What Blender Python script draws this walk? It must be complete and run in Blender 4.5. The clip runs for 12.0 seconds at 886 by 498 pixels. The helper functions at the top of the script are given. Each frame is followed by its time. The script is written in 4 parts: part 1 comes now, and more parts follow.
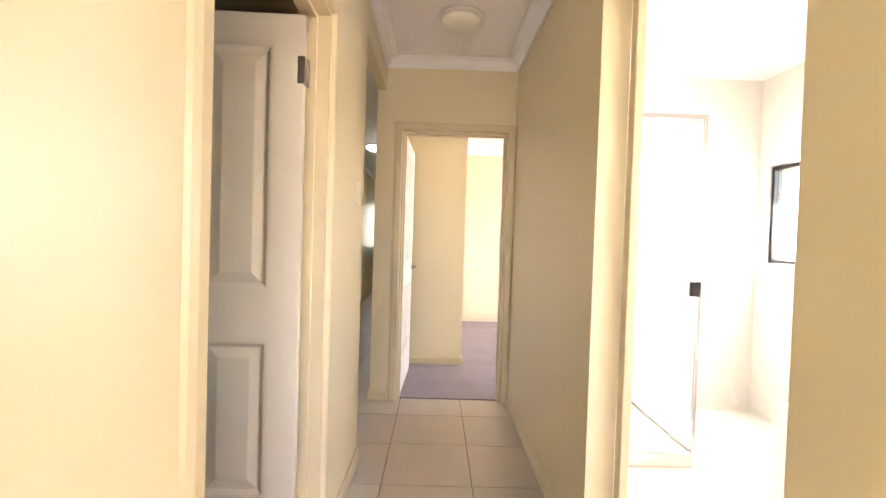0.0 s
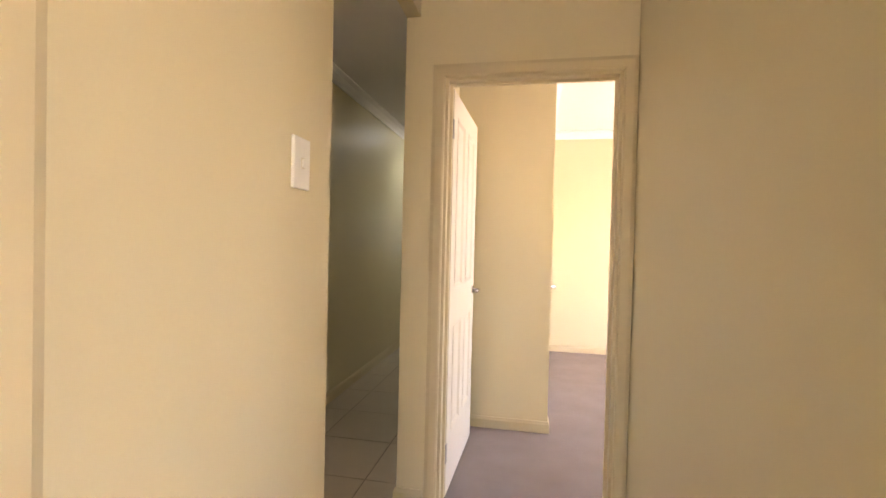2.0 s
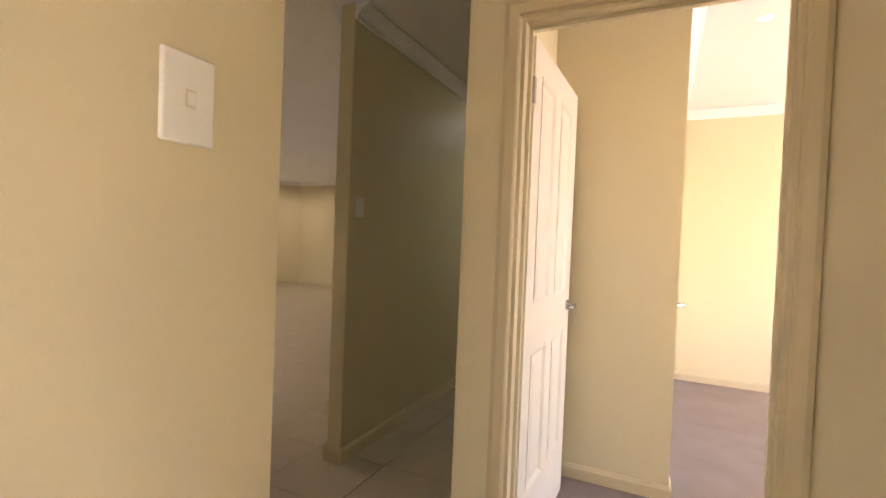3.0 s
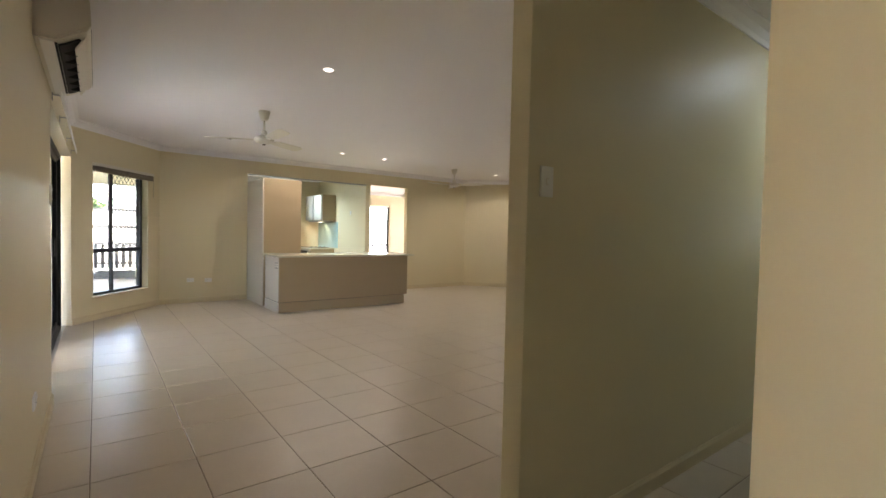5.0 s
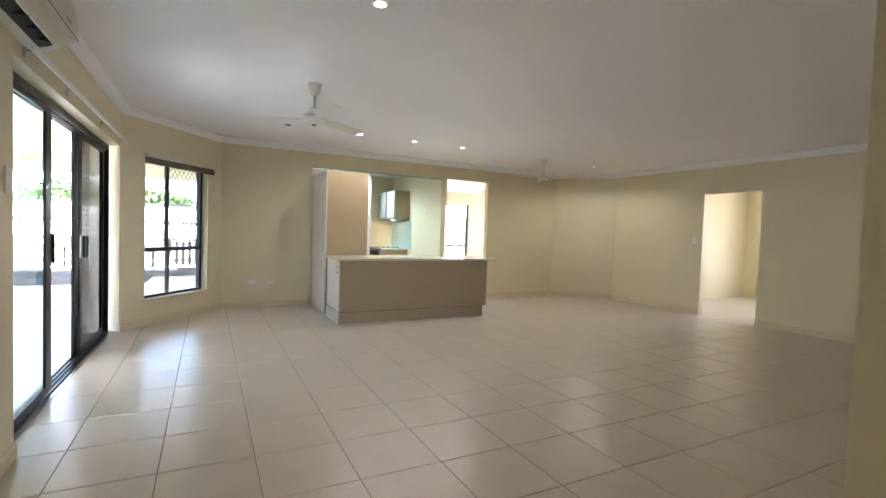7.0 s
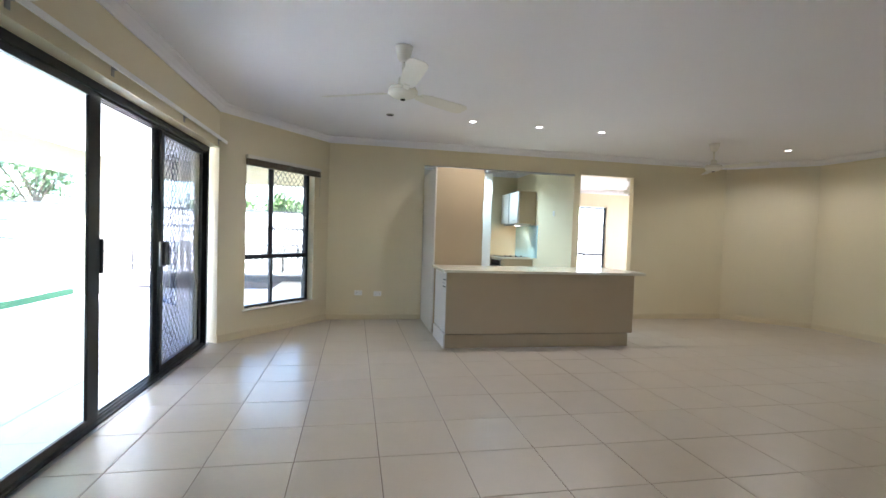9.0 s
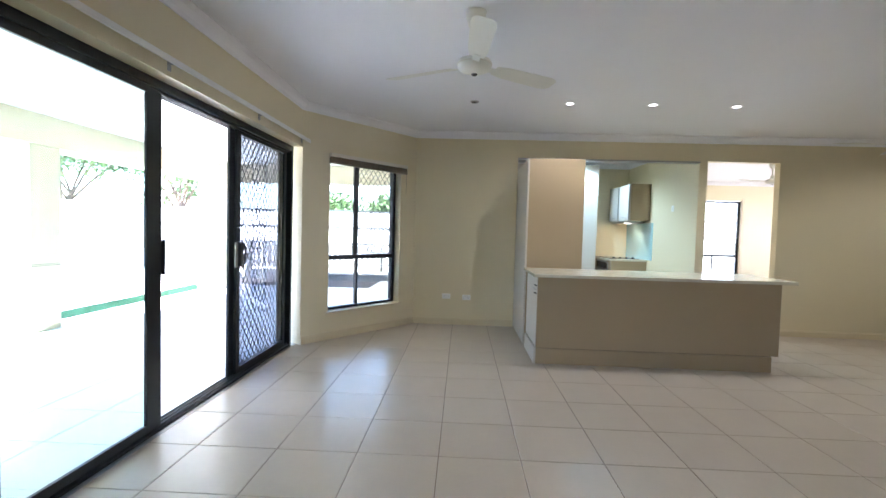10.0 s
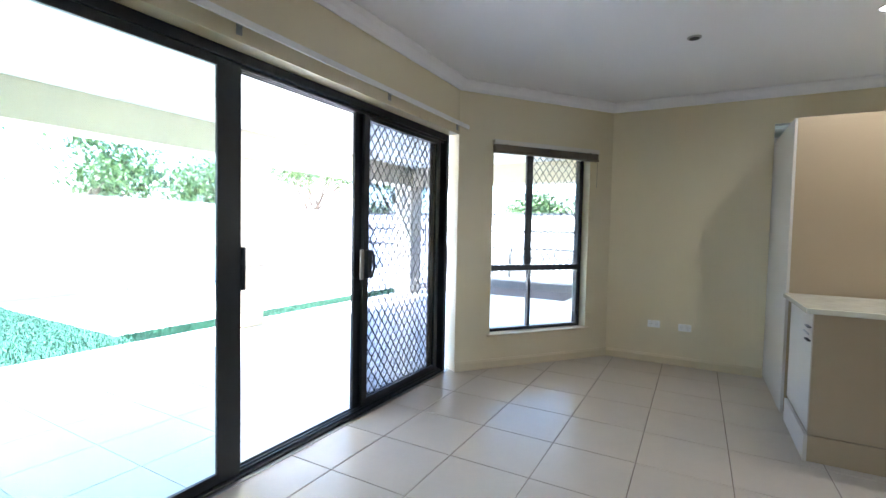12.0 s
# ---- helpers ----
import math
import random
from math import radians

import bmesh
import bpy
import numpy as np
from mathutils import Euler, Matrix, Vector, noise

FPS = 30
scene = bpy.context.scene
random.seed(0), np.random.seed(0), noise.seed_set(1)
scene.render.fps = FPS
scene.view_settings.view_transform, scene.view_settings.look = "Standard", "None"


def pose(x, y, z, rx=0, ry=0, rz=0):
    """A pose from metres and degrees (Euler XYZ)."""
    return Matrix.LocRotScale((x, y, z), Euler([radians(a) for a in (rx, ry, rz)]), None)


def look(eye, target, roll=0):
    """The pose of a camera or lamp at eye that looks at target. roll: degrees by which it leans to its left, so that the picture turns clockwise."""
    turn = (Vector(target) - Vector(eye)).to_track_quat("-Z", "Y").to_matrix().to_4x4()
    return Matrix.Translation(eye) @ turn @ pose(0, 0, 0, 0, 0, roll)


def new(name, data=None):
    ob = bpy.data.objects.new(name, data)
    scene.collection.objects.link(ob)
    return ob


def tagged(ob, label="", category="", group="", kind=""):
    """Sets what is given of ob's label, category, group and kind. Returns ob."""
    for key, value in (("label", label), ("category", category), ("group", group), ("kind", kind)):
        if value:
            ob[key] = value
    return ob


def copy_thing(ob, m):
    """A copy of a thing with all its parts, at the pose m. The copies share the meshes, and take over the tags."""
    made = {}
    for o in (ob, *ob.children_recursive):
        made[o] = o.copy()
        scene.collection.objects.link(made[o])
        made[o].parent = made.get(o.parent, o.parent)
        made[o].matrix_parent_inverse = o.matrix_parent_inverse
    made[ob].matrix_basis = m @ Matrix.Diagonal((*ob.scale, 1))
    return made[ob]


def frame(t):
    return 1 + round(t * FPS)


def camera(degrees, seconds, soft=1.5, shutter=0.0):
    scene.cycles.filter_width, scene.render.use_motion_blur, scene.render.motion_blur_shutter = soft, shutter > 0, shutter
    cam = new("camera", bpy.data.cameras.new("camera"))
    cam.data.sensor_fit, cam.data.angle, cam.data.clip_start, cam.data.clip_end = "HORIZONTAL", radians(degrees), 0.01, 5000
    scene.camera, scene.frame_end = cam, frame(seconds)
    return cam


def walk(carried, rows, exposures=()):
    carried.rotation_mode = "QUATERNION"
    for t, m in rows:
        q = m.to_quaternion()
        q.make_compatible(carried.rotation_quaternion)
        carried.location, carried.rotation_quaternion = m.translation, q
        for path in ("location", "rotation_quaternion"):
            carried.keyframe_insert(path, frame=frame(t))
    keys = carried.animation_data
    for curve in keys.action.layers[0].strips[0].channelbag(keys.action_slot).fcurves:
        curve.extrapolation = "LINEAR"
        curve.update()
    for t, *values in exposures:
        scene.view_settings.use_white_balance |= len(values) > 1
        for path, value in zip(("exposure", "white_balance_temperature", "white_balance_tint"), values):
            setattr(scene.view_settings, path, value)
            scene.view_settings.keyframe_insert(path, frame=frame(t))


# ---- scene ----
cam = camera(88.0, 12.0)
EXPOSURES = [(0.0, 4.5, 7100, 26), (1.5, 4.4, 7700, 27), (2.7, 4.1, 8100, 27), (4.5, 4.1, 6950, 21), (5.5, 4.25, 6500, 18), (6.5, 4.4, 6150, 17), (9.0, 4.25, 5700, 16), (12.0, 4.1, 5450, 14)]
PATH = [
    (0, (0.726, -1.887, 1.289), (0.755, 0.112, 1.244), 1.8),
    (0.5, (0.733, -1.551, 1.342), (0.745, 0.448, 1.281), 1.8),
    (1, (0.78, -1.183, 1.335), (0.739, 0.816, 1.282), 1.4),
    (1.5, (0.82, -0.856, 1.331), (0.65, 1.136, 1.289), 1.0),
    (2, (0.867, -0.496, 1.329), (0.491, 1.468, 1.295), 1.4),
    (2.5, (0.929, -0.194, 1.325), (0.322, 1.711, 1.297), 1.7),
    (2.7, (0.93, -0.069, 1.333), (0.223, 1.801, 1.298), 2.0),
    (4.3, (0.695, 0.728, 1.287), (-0.692, 2.168, 1.238), 1.6),
    (4.5, (0.653, 0.801, 1.295), (-0.798, 2.176, 1.242), 1.6),
    (5, (0.477, 0.977, 1.288), (-1.117, 2.183, 1.224), 1.3),
    (5.5, (0.287, 1.137, 1.284), (-1.404, 2.202, 1.218), 1.2),
    (6, (-0.01, 1.318, 1.313), (-1.757, 2.289, 1.244), 1.5),
    (6.5, (-0.267, 1.418, 1.275), (-2.024, 2.371, 1.205), 0.9),
    (6.7, (-0.39, 1.519, 1.318), (-2.153, 2.46, 1.243), 1.4),
    (8.3, (-1.282, 1.962, 1.289), (-3.167, 2.625, 1.228), 1.6),
    (8.5, (-1.382, 2.04, 1.305), (-3.293, 2.625, 1.24), 1.8),
    (9, (-1.642, 2.2, 1.303), (-3.604, 2.581, 1.238), 1.9),
    (9.5, (-1.878, 2.339, 1.314), (-3.868, 2.522, 1.238), 1.8),
    (10, (-2.148, 2.474, 1.309), (-4.145, 2.393, 1.227), 1.6),
    (10.5, (-2.409, 2.556, 1.315), (-4.383, 2.247, 1.225), 1.2),
    (11, (-2.743, 2.59, 1.324), (-4.68, 2.099, 1.234), 0.9),
    (11.5, (-3.041, 2.649, 1.317), (-4.906, 1.931, 1.235), 0.9),
    (12, (-3.379, 2.634, 1.311), (-5.127, 1.667, 1.226), 1.2),
]
walk(cam, [(t, look(eye, aim, roll)) for t, eye, aim, roll in PATH], EXPOSURES)

# ---- world and sun ----
SUN_EL, SUN_AZ = radians(52), radians(125)
world = bpy.data.worlds.new("sky")
scene.world = world
world.use_nodes = True
wt = world.node_tree
sky = wt.nodes.new("ShaderNodeTexSky")
sky.sky_type = "NISHITA"
sky.sun_disc = False
sky.sun_elevation, sky.sun_rotation = SUN_EL, SUN_AZ
wt.links.new(sky.outputs[0], wt.nodes["Background"].inputs[0])
wt.nodes["Background"].inputs[1].default_value = 0.15
sun = new("sun", bpy.data.lights.new("sun", "SUN"))
sun.data.energy, sun.data.angle, sun.data.color = 5.0, radians(0.6), (1, 0.95, 0.87)
sun_way = Vector((math.sin(SUN_AZ) * math.cos(SUN_EL), math.cos(SUN_AZ) * math.cos(SUN_EL), math.sin(SUN_EL)))
sun.matrix_world = look(sun_way * 30, (0, 0, 0))


def lamp_area(name, m, sx, sy, watts, colour):
    ob = new(name, bpy.data.lights.new(name, "AREA"))
    ob.data.shape, ob.data.size, ob.data.size_y, ob.data.energy, ob.data.color = "RECTANGLE", sx, sy, watts, colour
    ob.matrix_world = m
    return ob


def lamp_spot(name, eye, aim, watts, colour, angle=110, size=0.04):
    ob = new(name, bpy.data.lights.new(name, "SPOT"))
    ob.data.energy, ob.data.color, ob.data.spot_size, ob.data.spot_blend, ob.data.shadow_soft_size = watts, colour, radians(angle), 0.6, size
    ob.matrix_world = look(eye, aim)
    return ob


DAY = (0.80, 0.91, 1.0)
WARM = (1.0, 0.80, 0.58)
COOL = (0.66, 0.90, 1.0)
# daylight past seen panes and at inferred windows, plus fill at added, unseen openings
lamp_area("daylight_bathroom", look((3.55, 1.2, 1.6), (1.9, 0.2, 0.5)), 0.9, 0.8, 6.0, (0.96, 0.97, 1.0))
# fill for the hall's left wall, through an added opening out of sight
lamp_area("fill_bathroom_side", look((3.36, -1.75, 1.55), (0.3, 0.5, 1.3)), 1.0, 1.0, 0.35, (0.98, 0.97, 0.95))
lamp_area("daylight_bedroom", look((4.9, 3.4, 1.5), (1.5, 3.0, 1.2)), 2.0, 1.5, 2.6, (0.38, 0.55, 1.0))
# fill from behind the start of the walk; its opening is added
lamp_area("fill_hall_end", look((0.82, -4.75, 1.4), (0.8, 1, 1.2)), 1.0, 1.9, 0.25, (1, 0.94, 0.84))
lamp_area("daylight_family", look((-13.9, 8.65, 1.4), (-9, 8.4, 1.2)), 1.2, 2.0, 3, (1.0, 0.93, 0.90))
# fill to brighten the family room, through an added, unseen opening
lamp_area("fill_family_side", look((-11.0, 11.55, 1.5), (-12.0, 8.0, 1.3)), 1.9, 1.3, 4.5, (1.0, 0.93, 0.88))
# the room past the doorway is bright; its window is unseen and assumed
lamp_area("daylight_north_room", look((-4.5, 13.3, 1.5), (-5.2, 9.5, 1.1)), 1.6, 1.4, 4, (0.97, 0.97, 0.94))

# ---- materials ----


def mat(name, base, rough=0.5, metal=0.0, var=0.05, scale=3.0, grain=60.0, bump=0.03, spec=0.5, coat=0.0, rand=0.0, tint=None, wear=0.06):
    """Base colour varied at two scales, with fine relief; rand varies it from object to object."""
    m = bpy.data.materials.new(name)
    m.use_nodes = True
    nt = m.node_tree
    p = nt.nodes["Principled BSDF"]
    tc = nt.nodes.new("ShaderNodeTexCoord")
    big = nt.nodes.new("ShaderNodeTexNoise")
    big.inputs["Scale"].default_value, big.inputs["Detail"].default_value = scale, 4
    small = nt.nodes.new("ShaderNodeTexNoise")
    small.inputs["Scale"].default_value, small.inputs["Detail"].default_value = grain, 3
    if rand:
        info = nt.nodes.new("ShaderNodeObjectInfo")
        shift = nt.nodes.new("ShaderNodeVectorMath")
        shift.operation = "MULTIPLY_ADD"
        shift.inputs[1].default_value = (37, 53, 71)
        nt.links.new(info.outputs["Random"], shift.inputs[0])
        nt.links.new(tc.outputs["Object"], shift.inputs[2])
        place = shift.outputs[0]
    else:
        place = tc.outputs["Object"]
    nt.links.new(place, big.inputs["Vector"])
    nt.links.new(place, small.inputs["Vector"])
    mix = nt.nodes.new("ShaderNodeMix")
    mix.data_type = "RGBA"
    lo = tint or tuple(c * (1 - 2 * var) for c in base)
    hi = tuple(min(1, c * (1 + var)) for c in base)
    mix.inputs[6].default_value, mix.inputs[7].default_value = (*lo, 1), (*hi, 1)
    add = nt.nodes.new("ShaderNodeMath")
    add.operation = "MULTIPLY_ADD"
    add.inputs[1].default_value = 0.35
    nt.links.new(small.outputs[0], add.inputs[0])
    half = nt.nodes.new("ShaderNodeMath")
    half.operation = "MULTIPLY_ADD"
    half.inputs[1].default_value, half.inputs[2].default_value = 0.9, -0.1
    nt.links.new(big.outputs[0], half.inputs[0])
    nt.links.new(half.outputs[0], add.inputs[2])
    if rand:
        more = nt.nodes.new("ShaderNodeMath")
        more.operation = "MULTIPLY_ADD"
        more.inputs[1].default_value = rand
        nt.links.new(info.outputs["Random"], more.inputs[0])
        nt.links.new(add.outputs[0], more.inputs[2])
        nt.links.new(more.outputs[0], mix.inputs[0])
    else:
        nt.links.new(add.outputs[0], mix.inputs[0])
    nt.links.new(mix.outputs[2], p.inputs["Base Color"])
    rr = nt.nodes.new("ShaderNodeMapRange")
    rr.inputs[3].default_value, rr.inputs[4].default_value = max(0.02, rough - wear), min(1, rough + wear)
    nt.links.new(big.outputs[0], rr.inputs[0])
    nt.links.new(rr.outputs[0], p.inputs["Roughness"])
    p.inputs["Metallic"].default_value, p.inputs["Specular IOR Level"].default_value, p.inputs["Coat Weight"].default_value = metal, spec, coat
    if bump:
        b = nt.nodes.new("ShaderNodeBump")
        b.inputs["Strength"].default_value, b.inputs["Distance"].default_value = bump, 0.01
        nt.links.new(small.outputs[0], b.inputs["Height"])
        nt.links.new(b.outputs[0], p.inputs["Normal"])
    return m


def glass(name, colour, rough=0.0):
    m = bpy.data.materials.new(name)
    m.use_nodes = True
    p = m.node_tree.nodes["Principled BSDF"]
    p.inputs["Base Color"].default_value = (*colour, 1)
    p.inputs["Roughness"].default_value, p.inputs["Transmission Weight"].default_value, p.inputs["IOR"].default_value = rough, 1, 1.45
    return m


def glow(name, colour, strength):
    m = bpy.data.materials.new(name)
    m.use_nodes = True
    p = m.node_tree.nodes["Principled BSDF"]
    p.inputs["Base Color"].default_value = (*colour, 1)
    p.inputs["Emission Color"].default_value, p.inputs["Emission Strength"].default_value = (*colour, 1), strength
    return m


wall_paint = mat("wall_paint", (0.74, 0.655, 0.445), 0.43, var=0.02, scale=1.2, grain=160, bump=0.035)
ceiling_paint = mat("ceiling_paint", (0.89, 0.88, 0.90), 0.7, var=0.015, scale=1.0, grain=120, bump=0.02)
trim_paint = mat("trim_paint", (0.68, 0.585, 0.39), 0.36, var=0.012, grain=40, bump=0)
door_paint = mat("door_paint", (0.78, 0.73, 0.62), 0.37, var=0.025, grain=110, bump=0.03)
tile_glaze = mat("tile_glaze", (0.53, 0.455, 0.36), 0.315, var=0.05, scale=5, grain=45, bump=0.008, spec=0.6, rand=0.25, wear=0.015)
grout = mat("grout", (0.22, 0.165, 0.115), 0.85, var=0.15, scale=9, grain=150, bump=0.15)
carpet_pile = mat("carpet_pile", (0.30, 0.25, 0.235), 0.95, var=0.14, scale=4, grain=420, bump=0.6)
white_tile = mat("white_tile", (0.82, 0.80, 0.75), 0.25, var=0.02, grain=40, bump=0.01)
black_alu = mat("black_aluminium", (0.012, 0.015, 0.018), 0.36, var=0.15, grain=200, bump=0.02)
chrome = mat("chrome", (0.62, 0.62, 0.63), 0.18, 1.0, var=0.04, bump=0)
steel = mat("brushed_steel", (0.42, 0.41, 0.39), 0.33, 1.0, var=0.06, grain=220, bump=0.03)
white_plastic = mat("white_plastic", (0.86, 0.85, 0.81), 0.35, var=0.015, grain=90, bump=0.01)
cream_plastic = mat("cream_plastic", (0.74, 0.70, 0.60), 0.36, var=0.02, grain=90, bump=0.01)
fan_enamel = mat("fan_enamel", (0.80, 0.78, 0.70), 0.37, var=0.02, bump=0.01)
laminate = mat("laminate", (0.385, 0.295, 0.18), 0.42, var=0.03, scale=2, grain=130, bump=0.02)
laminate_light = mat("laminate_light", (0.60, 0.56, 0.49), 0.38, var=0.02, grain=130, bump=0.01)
benchtop_stone = mat("benchtop_stone", (0.70, 0.66, 0.52), 0.16, var=0.06, scale=12, grain=190, bump=0.01)
# near-black: painted shade in slots and gaps, and small black parts
dark_gap = mat("dark_gap", (0.02, 0.018, 0.016), 0.6, var=0.1, bump=0)
blind_fabric = mat("blind_fabric", (0.20, 0.17, 0.13), 0.7, var=0.12, grain=260, bump=0.2)
splash_glass = mat("splashback_glass", (0.38, 0.60, 0.62), 0.06, var=0.02, bump=0, coat=0.5)
cooktop_glass = mat("cooktop_glass", (0.01, 0.01, 0.012), 0.08, var=0.1, bump=0)
render_wall = mat("render_wall", (0.68, 0.60, 0.45), 0.85, var=0.05, scale=2, grain=120, bump=0.25)
soffit_paint = mat("soffit_paint", (0.78, 0.79, 0.74), 0.75, var=0.02, bump=0.02)
patio_tile_glaze = mat("patio_tile_glaze", (0.68, 0.66, 0.62), 0.34, var=0.04, scale=4, bump=0.03)
lawn_blades = mat("lawn_blades", (0.022, 0.085, 0.045), 0.7, var=0.35, scale=2.5, grain=50, bump=0.1)
soil = mat("soil", (0.42, 0.38, 0.32), 0.95, var=0.15, scale=1.5, grain=80, bump=0.5)
pale_concrete = mat("pale_concrete", (0.72, 0.69, 0.64), 0.9, var=0.06, scale=2, grain=90, bump=0.25)
pebble = mat("pebble", (0.15, 0.125, 0.11), 0.85, var=0.3, scale=30, grain=90, bump=0.4)
fence_sheet = mat("fence_sheet", (0.74, 0.72, 0.66), 0.5, var=0.03, bump=0.02)
sheet_joint = mat("sheet_joint", (0.52, 0.53, 0.50), 0.7, var=0.04, bump=0.02)
fence_rail = mat("fence_rail", (0.045, 0.045, 0.05), 0.5, var=0.06, bump=0.02)
sleeper_grey = mat("sleeper_grey", (0.13, 0.135, 0.145), 0.85, var=0.18, scale=6, grain=70, bump=0.4)
picket_wood = mat("picket_wood", (0.15, 0.145, 0.14), 0.8, var=0.15, scale=8, grain=60, bump=0.3)
bark = mat("bark", (0.14, 0.10, 0.07), 0.95, var=0.25, scale=8, grain=60, bump=0.8)
leaf_green = mat("leaf_green", (0.11, 0.17, 0.05), 0.5, var=0.4, scale=1.2, grain=12, bump=0.1)
clear_glass = glass("clear_glass", (0.95, 1.0, 0.985))
tinted_glass = glass("tinted_glass", (0.66, 0.79, 0.78))
screen_glass = glass("screen_glass", (0.28, 0.31, 0.38))
window_glass = glass("window_glass", (0.64, 0.70, 0.70))
shower_glass = glass("shower_glass", (0.96, 1.0, 0.99))
lamp_warm = glow("lamp_warm", (1.0, 0.93, 0.82), 0.6)
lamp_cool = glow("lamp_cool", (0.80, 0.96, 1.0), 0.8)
oyster_glass = mat("oyster_glass", (0.84, 0.80, 0.70), 0.3, var=0.02, bump=0)

# ---- mesh helpers ----


def bx(bm, x0, x1, y0, y1, z0, z1, bevel=0.0):
    r = bmesh.ops.create_cube(bm, size=1)
    bmesh.ops.transform(bm, matrix=Matrix.Translation(((x0 + x1) / 2, (y0 + y1) / 2, (z0 + z1) / 2)) @ Matrix.Diagonal((x1 - x0, y1 - y0, z1 - z0, 1)), verts=r["verts"])
    if bevel:
        bmesh.ops.bevel(bm, geom=list({e for v in r["verts"] for e in v.link_edges}), offset=bevel, segments=2, profile=0.5, affect="EDGES")
    return bm


def box(*a, bevel=0.0):
    return bx(bmesh.new(), *a, bevel=bevel)


def lathe(bm, profile, seg=24, at=(0, 0, 0), rot=None):
    """Turns (radius, height) points round the z axis, with closed ends."""
    rings = []
    m = Matrix.Translation(at) @ (rot or Matrix())
    for r, z in profile:
        rings.append([bm.verts.new(m @ Vector((r * math.cos(2 * math.pi * k / seg), r * math.sin(2 * math.pi * k / seg), z))) for k in range(seg)])
    for a, b in zip(rings, rings[1:]):
        for k in range(seg):
            bm.faces.new((a[k], a[(k + 1) % seg], b[(k + 1) % seg], b[k]))
    bm.faces.new(reversed(rings[0]))
    bm.faces.new(rings[-1])
    return bm


def tube(bm, pts, r, seg=8):
    pts = [Vector(p) for p in pts]
    rings = []
    for k, p in enumerate(pts):
        d = (pts[min(k + 1, len(pts) - 1)] - pts[max(k - 1, 0)]).normalized()
        side = d.cross(Vector((0, 0, 1)))
        side = side.normalized() if side.length > 1e-3 else Vector((1, 0, 0))
        up = side.cross(d)
        rings.append([bm.verts.new(p + r * (math.cos(2 * math.pi * j / seg) * side + math.sin(2 * math.pi * j / seg) * up)) for j in range(seg)])
    for a, b in zip(rings, rings[1:]):
        for j in range(seg):
            bm.faces.new((a[j], a[(j + 1) % seg], b[(j + 1) % seg], b[j]))
    bm.faces.new(reversed(rings[0]))
    bm.faces.new(rings[-1])
    return bm


def prism(bm, outline, a, b, axis="x"):
    """Extrudes a closed outline of (u, v) points from a to b along an axis."""
    place = {"x": lambda u, v, w: (w, u, v), "y": lambda u, v, w: (u, w, v), "z": lambda u, v, w: (u, v, w)}[axis]
    lo = [bm.verts.new(place(u, v, a)) for u, v in outline]
    hi = [bm.verts.new(place(u, v, b)) for u, v in outline]
    n = len(lo)
    for k in range(n):
        bm.faces.new((lo[k], lo[(k + 1) % n], hi[(k + 1) % n], hi[k]))
    bm.faces.new(reversed(lo))
    bm.faces.new(hi)
    bmesh.ops.recalc_face_normals(bm, faces=bm.faces)
    return bm


def moulding(bm, pts, normal, profile, closed=False):
    """Sweeps a profile of (offset to the left of the way, height along normal) along pts, mitred."""
    pts, normal = [Vector(p) for p in pts], Vector(normal)
    n, rings = len(pts), []
    for k, p in enumerate(pts):
        before = (p - pts[k - 1]).normalized() if k or closed else None
        after = (pts[(k + 1) % n] - p).normalized() if k < n - 1 or closed else None
        la = normal.cross(before) if before else normal.cross(after)
        lb = normal.cross(after) if after else la
        mid = (la + lb).normalized()
        mid /= max(0.3, mid.dot(la))
        rings.append([bm.verts.new(p + mid * a + normal * b) for a, b in profile])
    m = len(profile)
    for k in range(n if closed else n - 1):
        a, b = rings[k], rings[(k + 1) % n]
        for j in range(m):
            bm.faces.new((a[j], a[(j + 1) % m], b[(j + 1) % m], b[j]))
    if not closed:
        bm.faces.new(rings[0])
        bm.faces.new(list(reversed(rings[-1])))
    bmesh.ops.recalc_face_normals(bm, faces=bm.faces)
    return bm


def link(name, bm, material, smooth=False):
    me = bpy.data.meshes.new(name)
    bm.to_mesh(me)
    bm.free()
    if material:
        me.materials.append(material)
    if smooth:
        for f in me.polygons:
            f.use_smooth = True
    return new(name, me)


def part(name, bm, material, parent, label="", smooth=False):
    ob = link(name, bm, material, smooth)
    ob.parent = parent
    return tagged(ob, label) if label else ob


def thing(name, m, label, category, group="", kind=""):
    ob = new(name)
    ob.empty_display_size = 0.1
    ob.matrix_basis = m
    return tagged(ob, label, category, group, kind)


def structure(name, bm, material, label, category, smooth=False):
    return tagged(link(name, bm, material, smooth), label, category, kind="structure")


def slab_cells(length, height, holes):
    """Rectangles (u0, u1, z0, z1) that fill a wall round its holes."""
    us = sorted({0, length, *[h for o in holes for h in o[:2]]})
    out = []
    for a, b in zip(us, us[1:]):
        z = 0
        for o in sorted((o for o in holes if o[0] <= a and o[1] >= b), key=lambda o: o[2]):
            if o[2] > z:
                out.append((a, b, z, o[2]))
            z = o[3]
        if z < height:
            out.append((a, b, z, height))
    return out


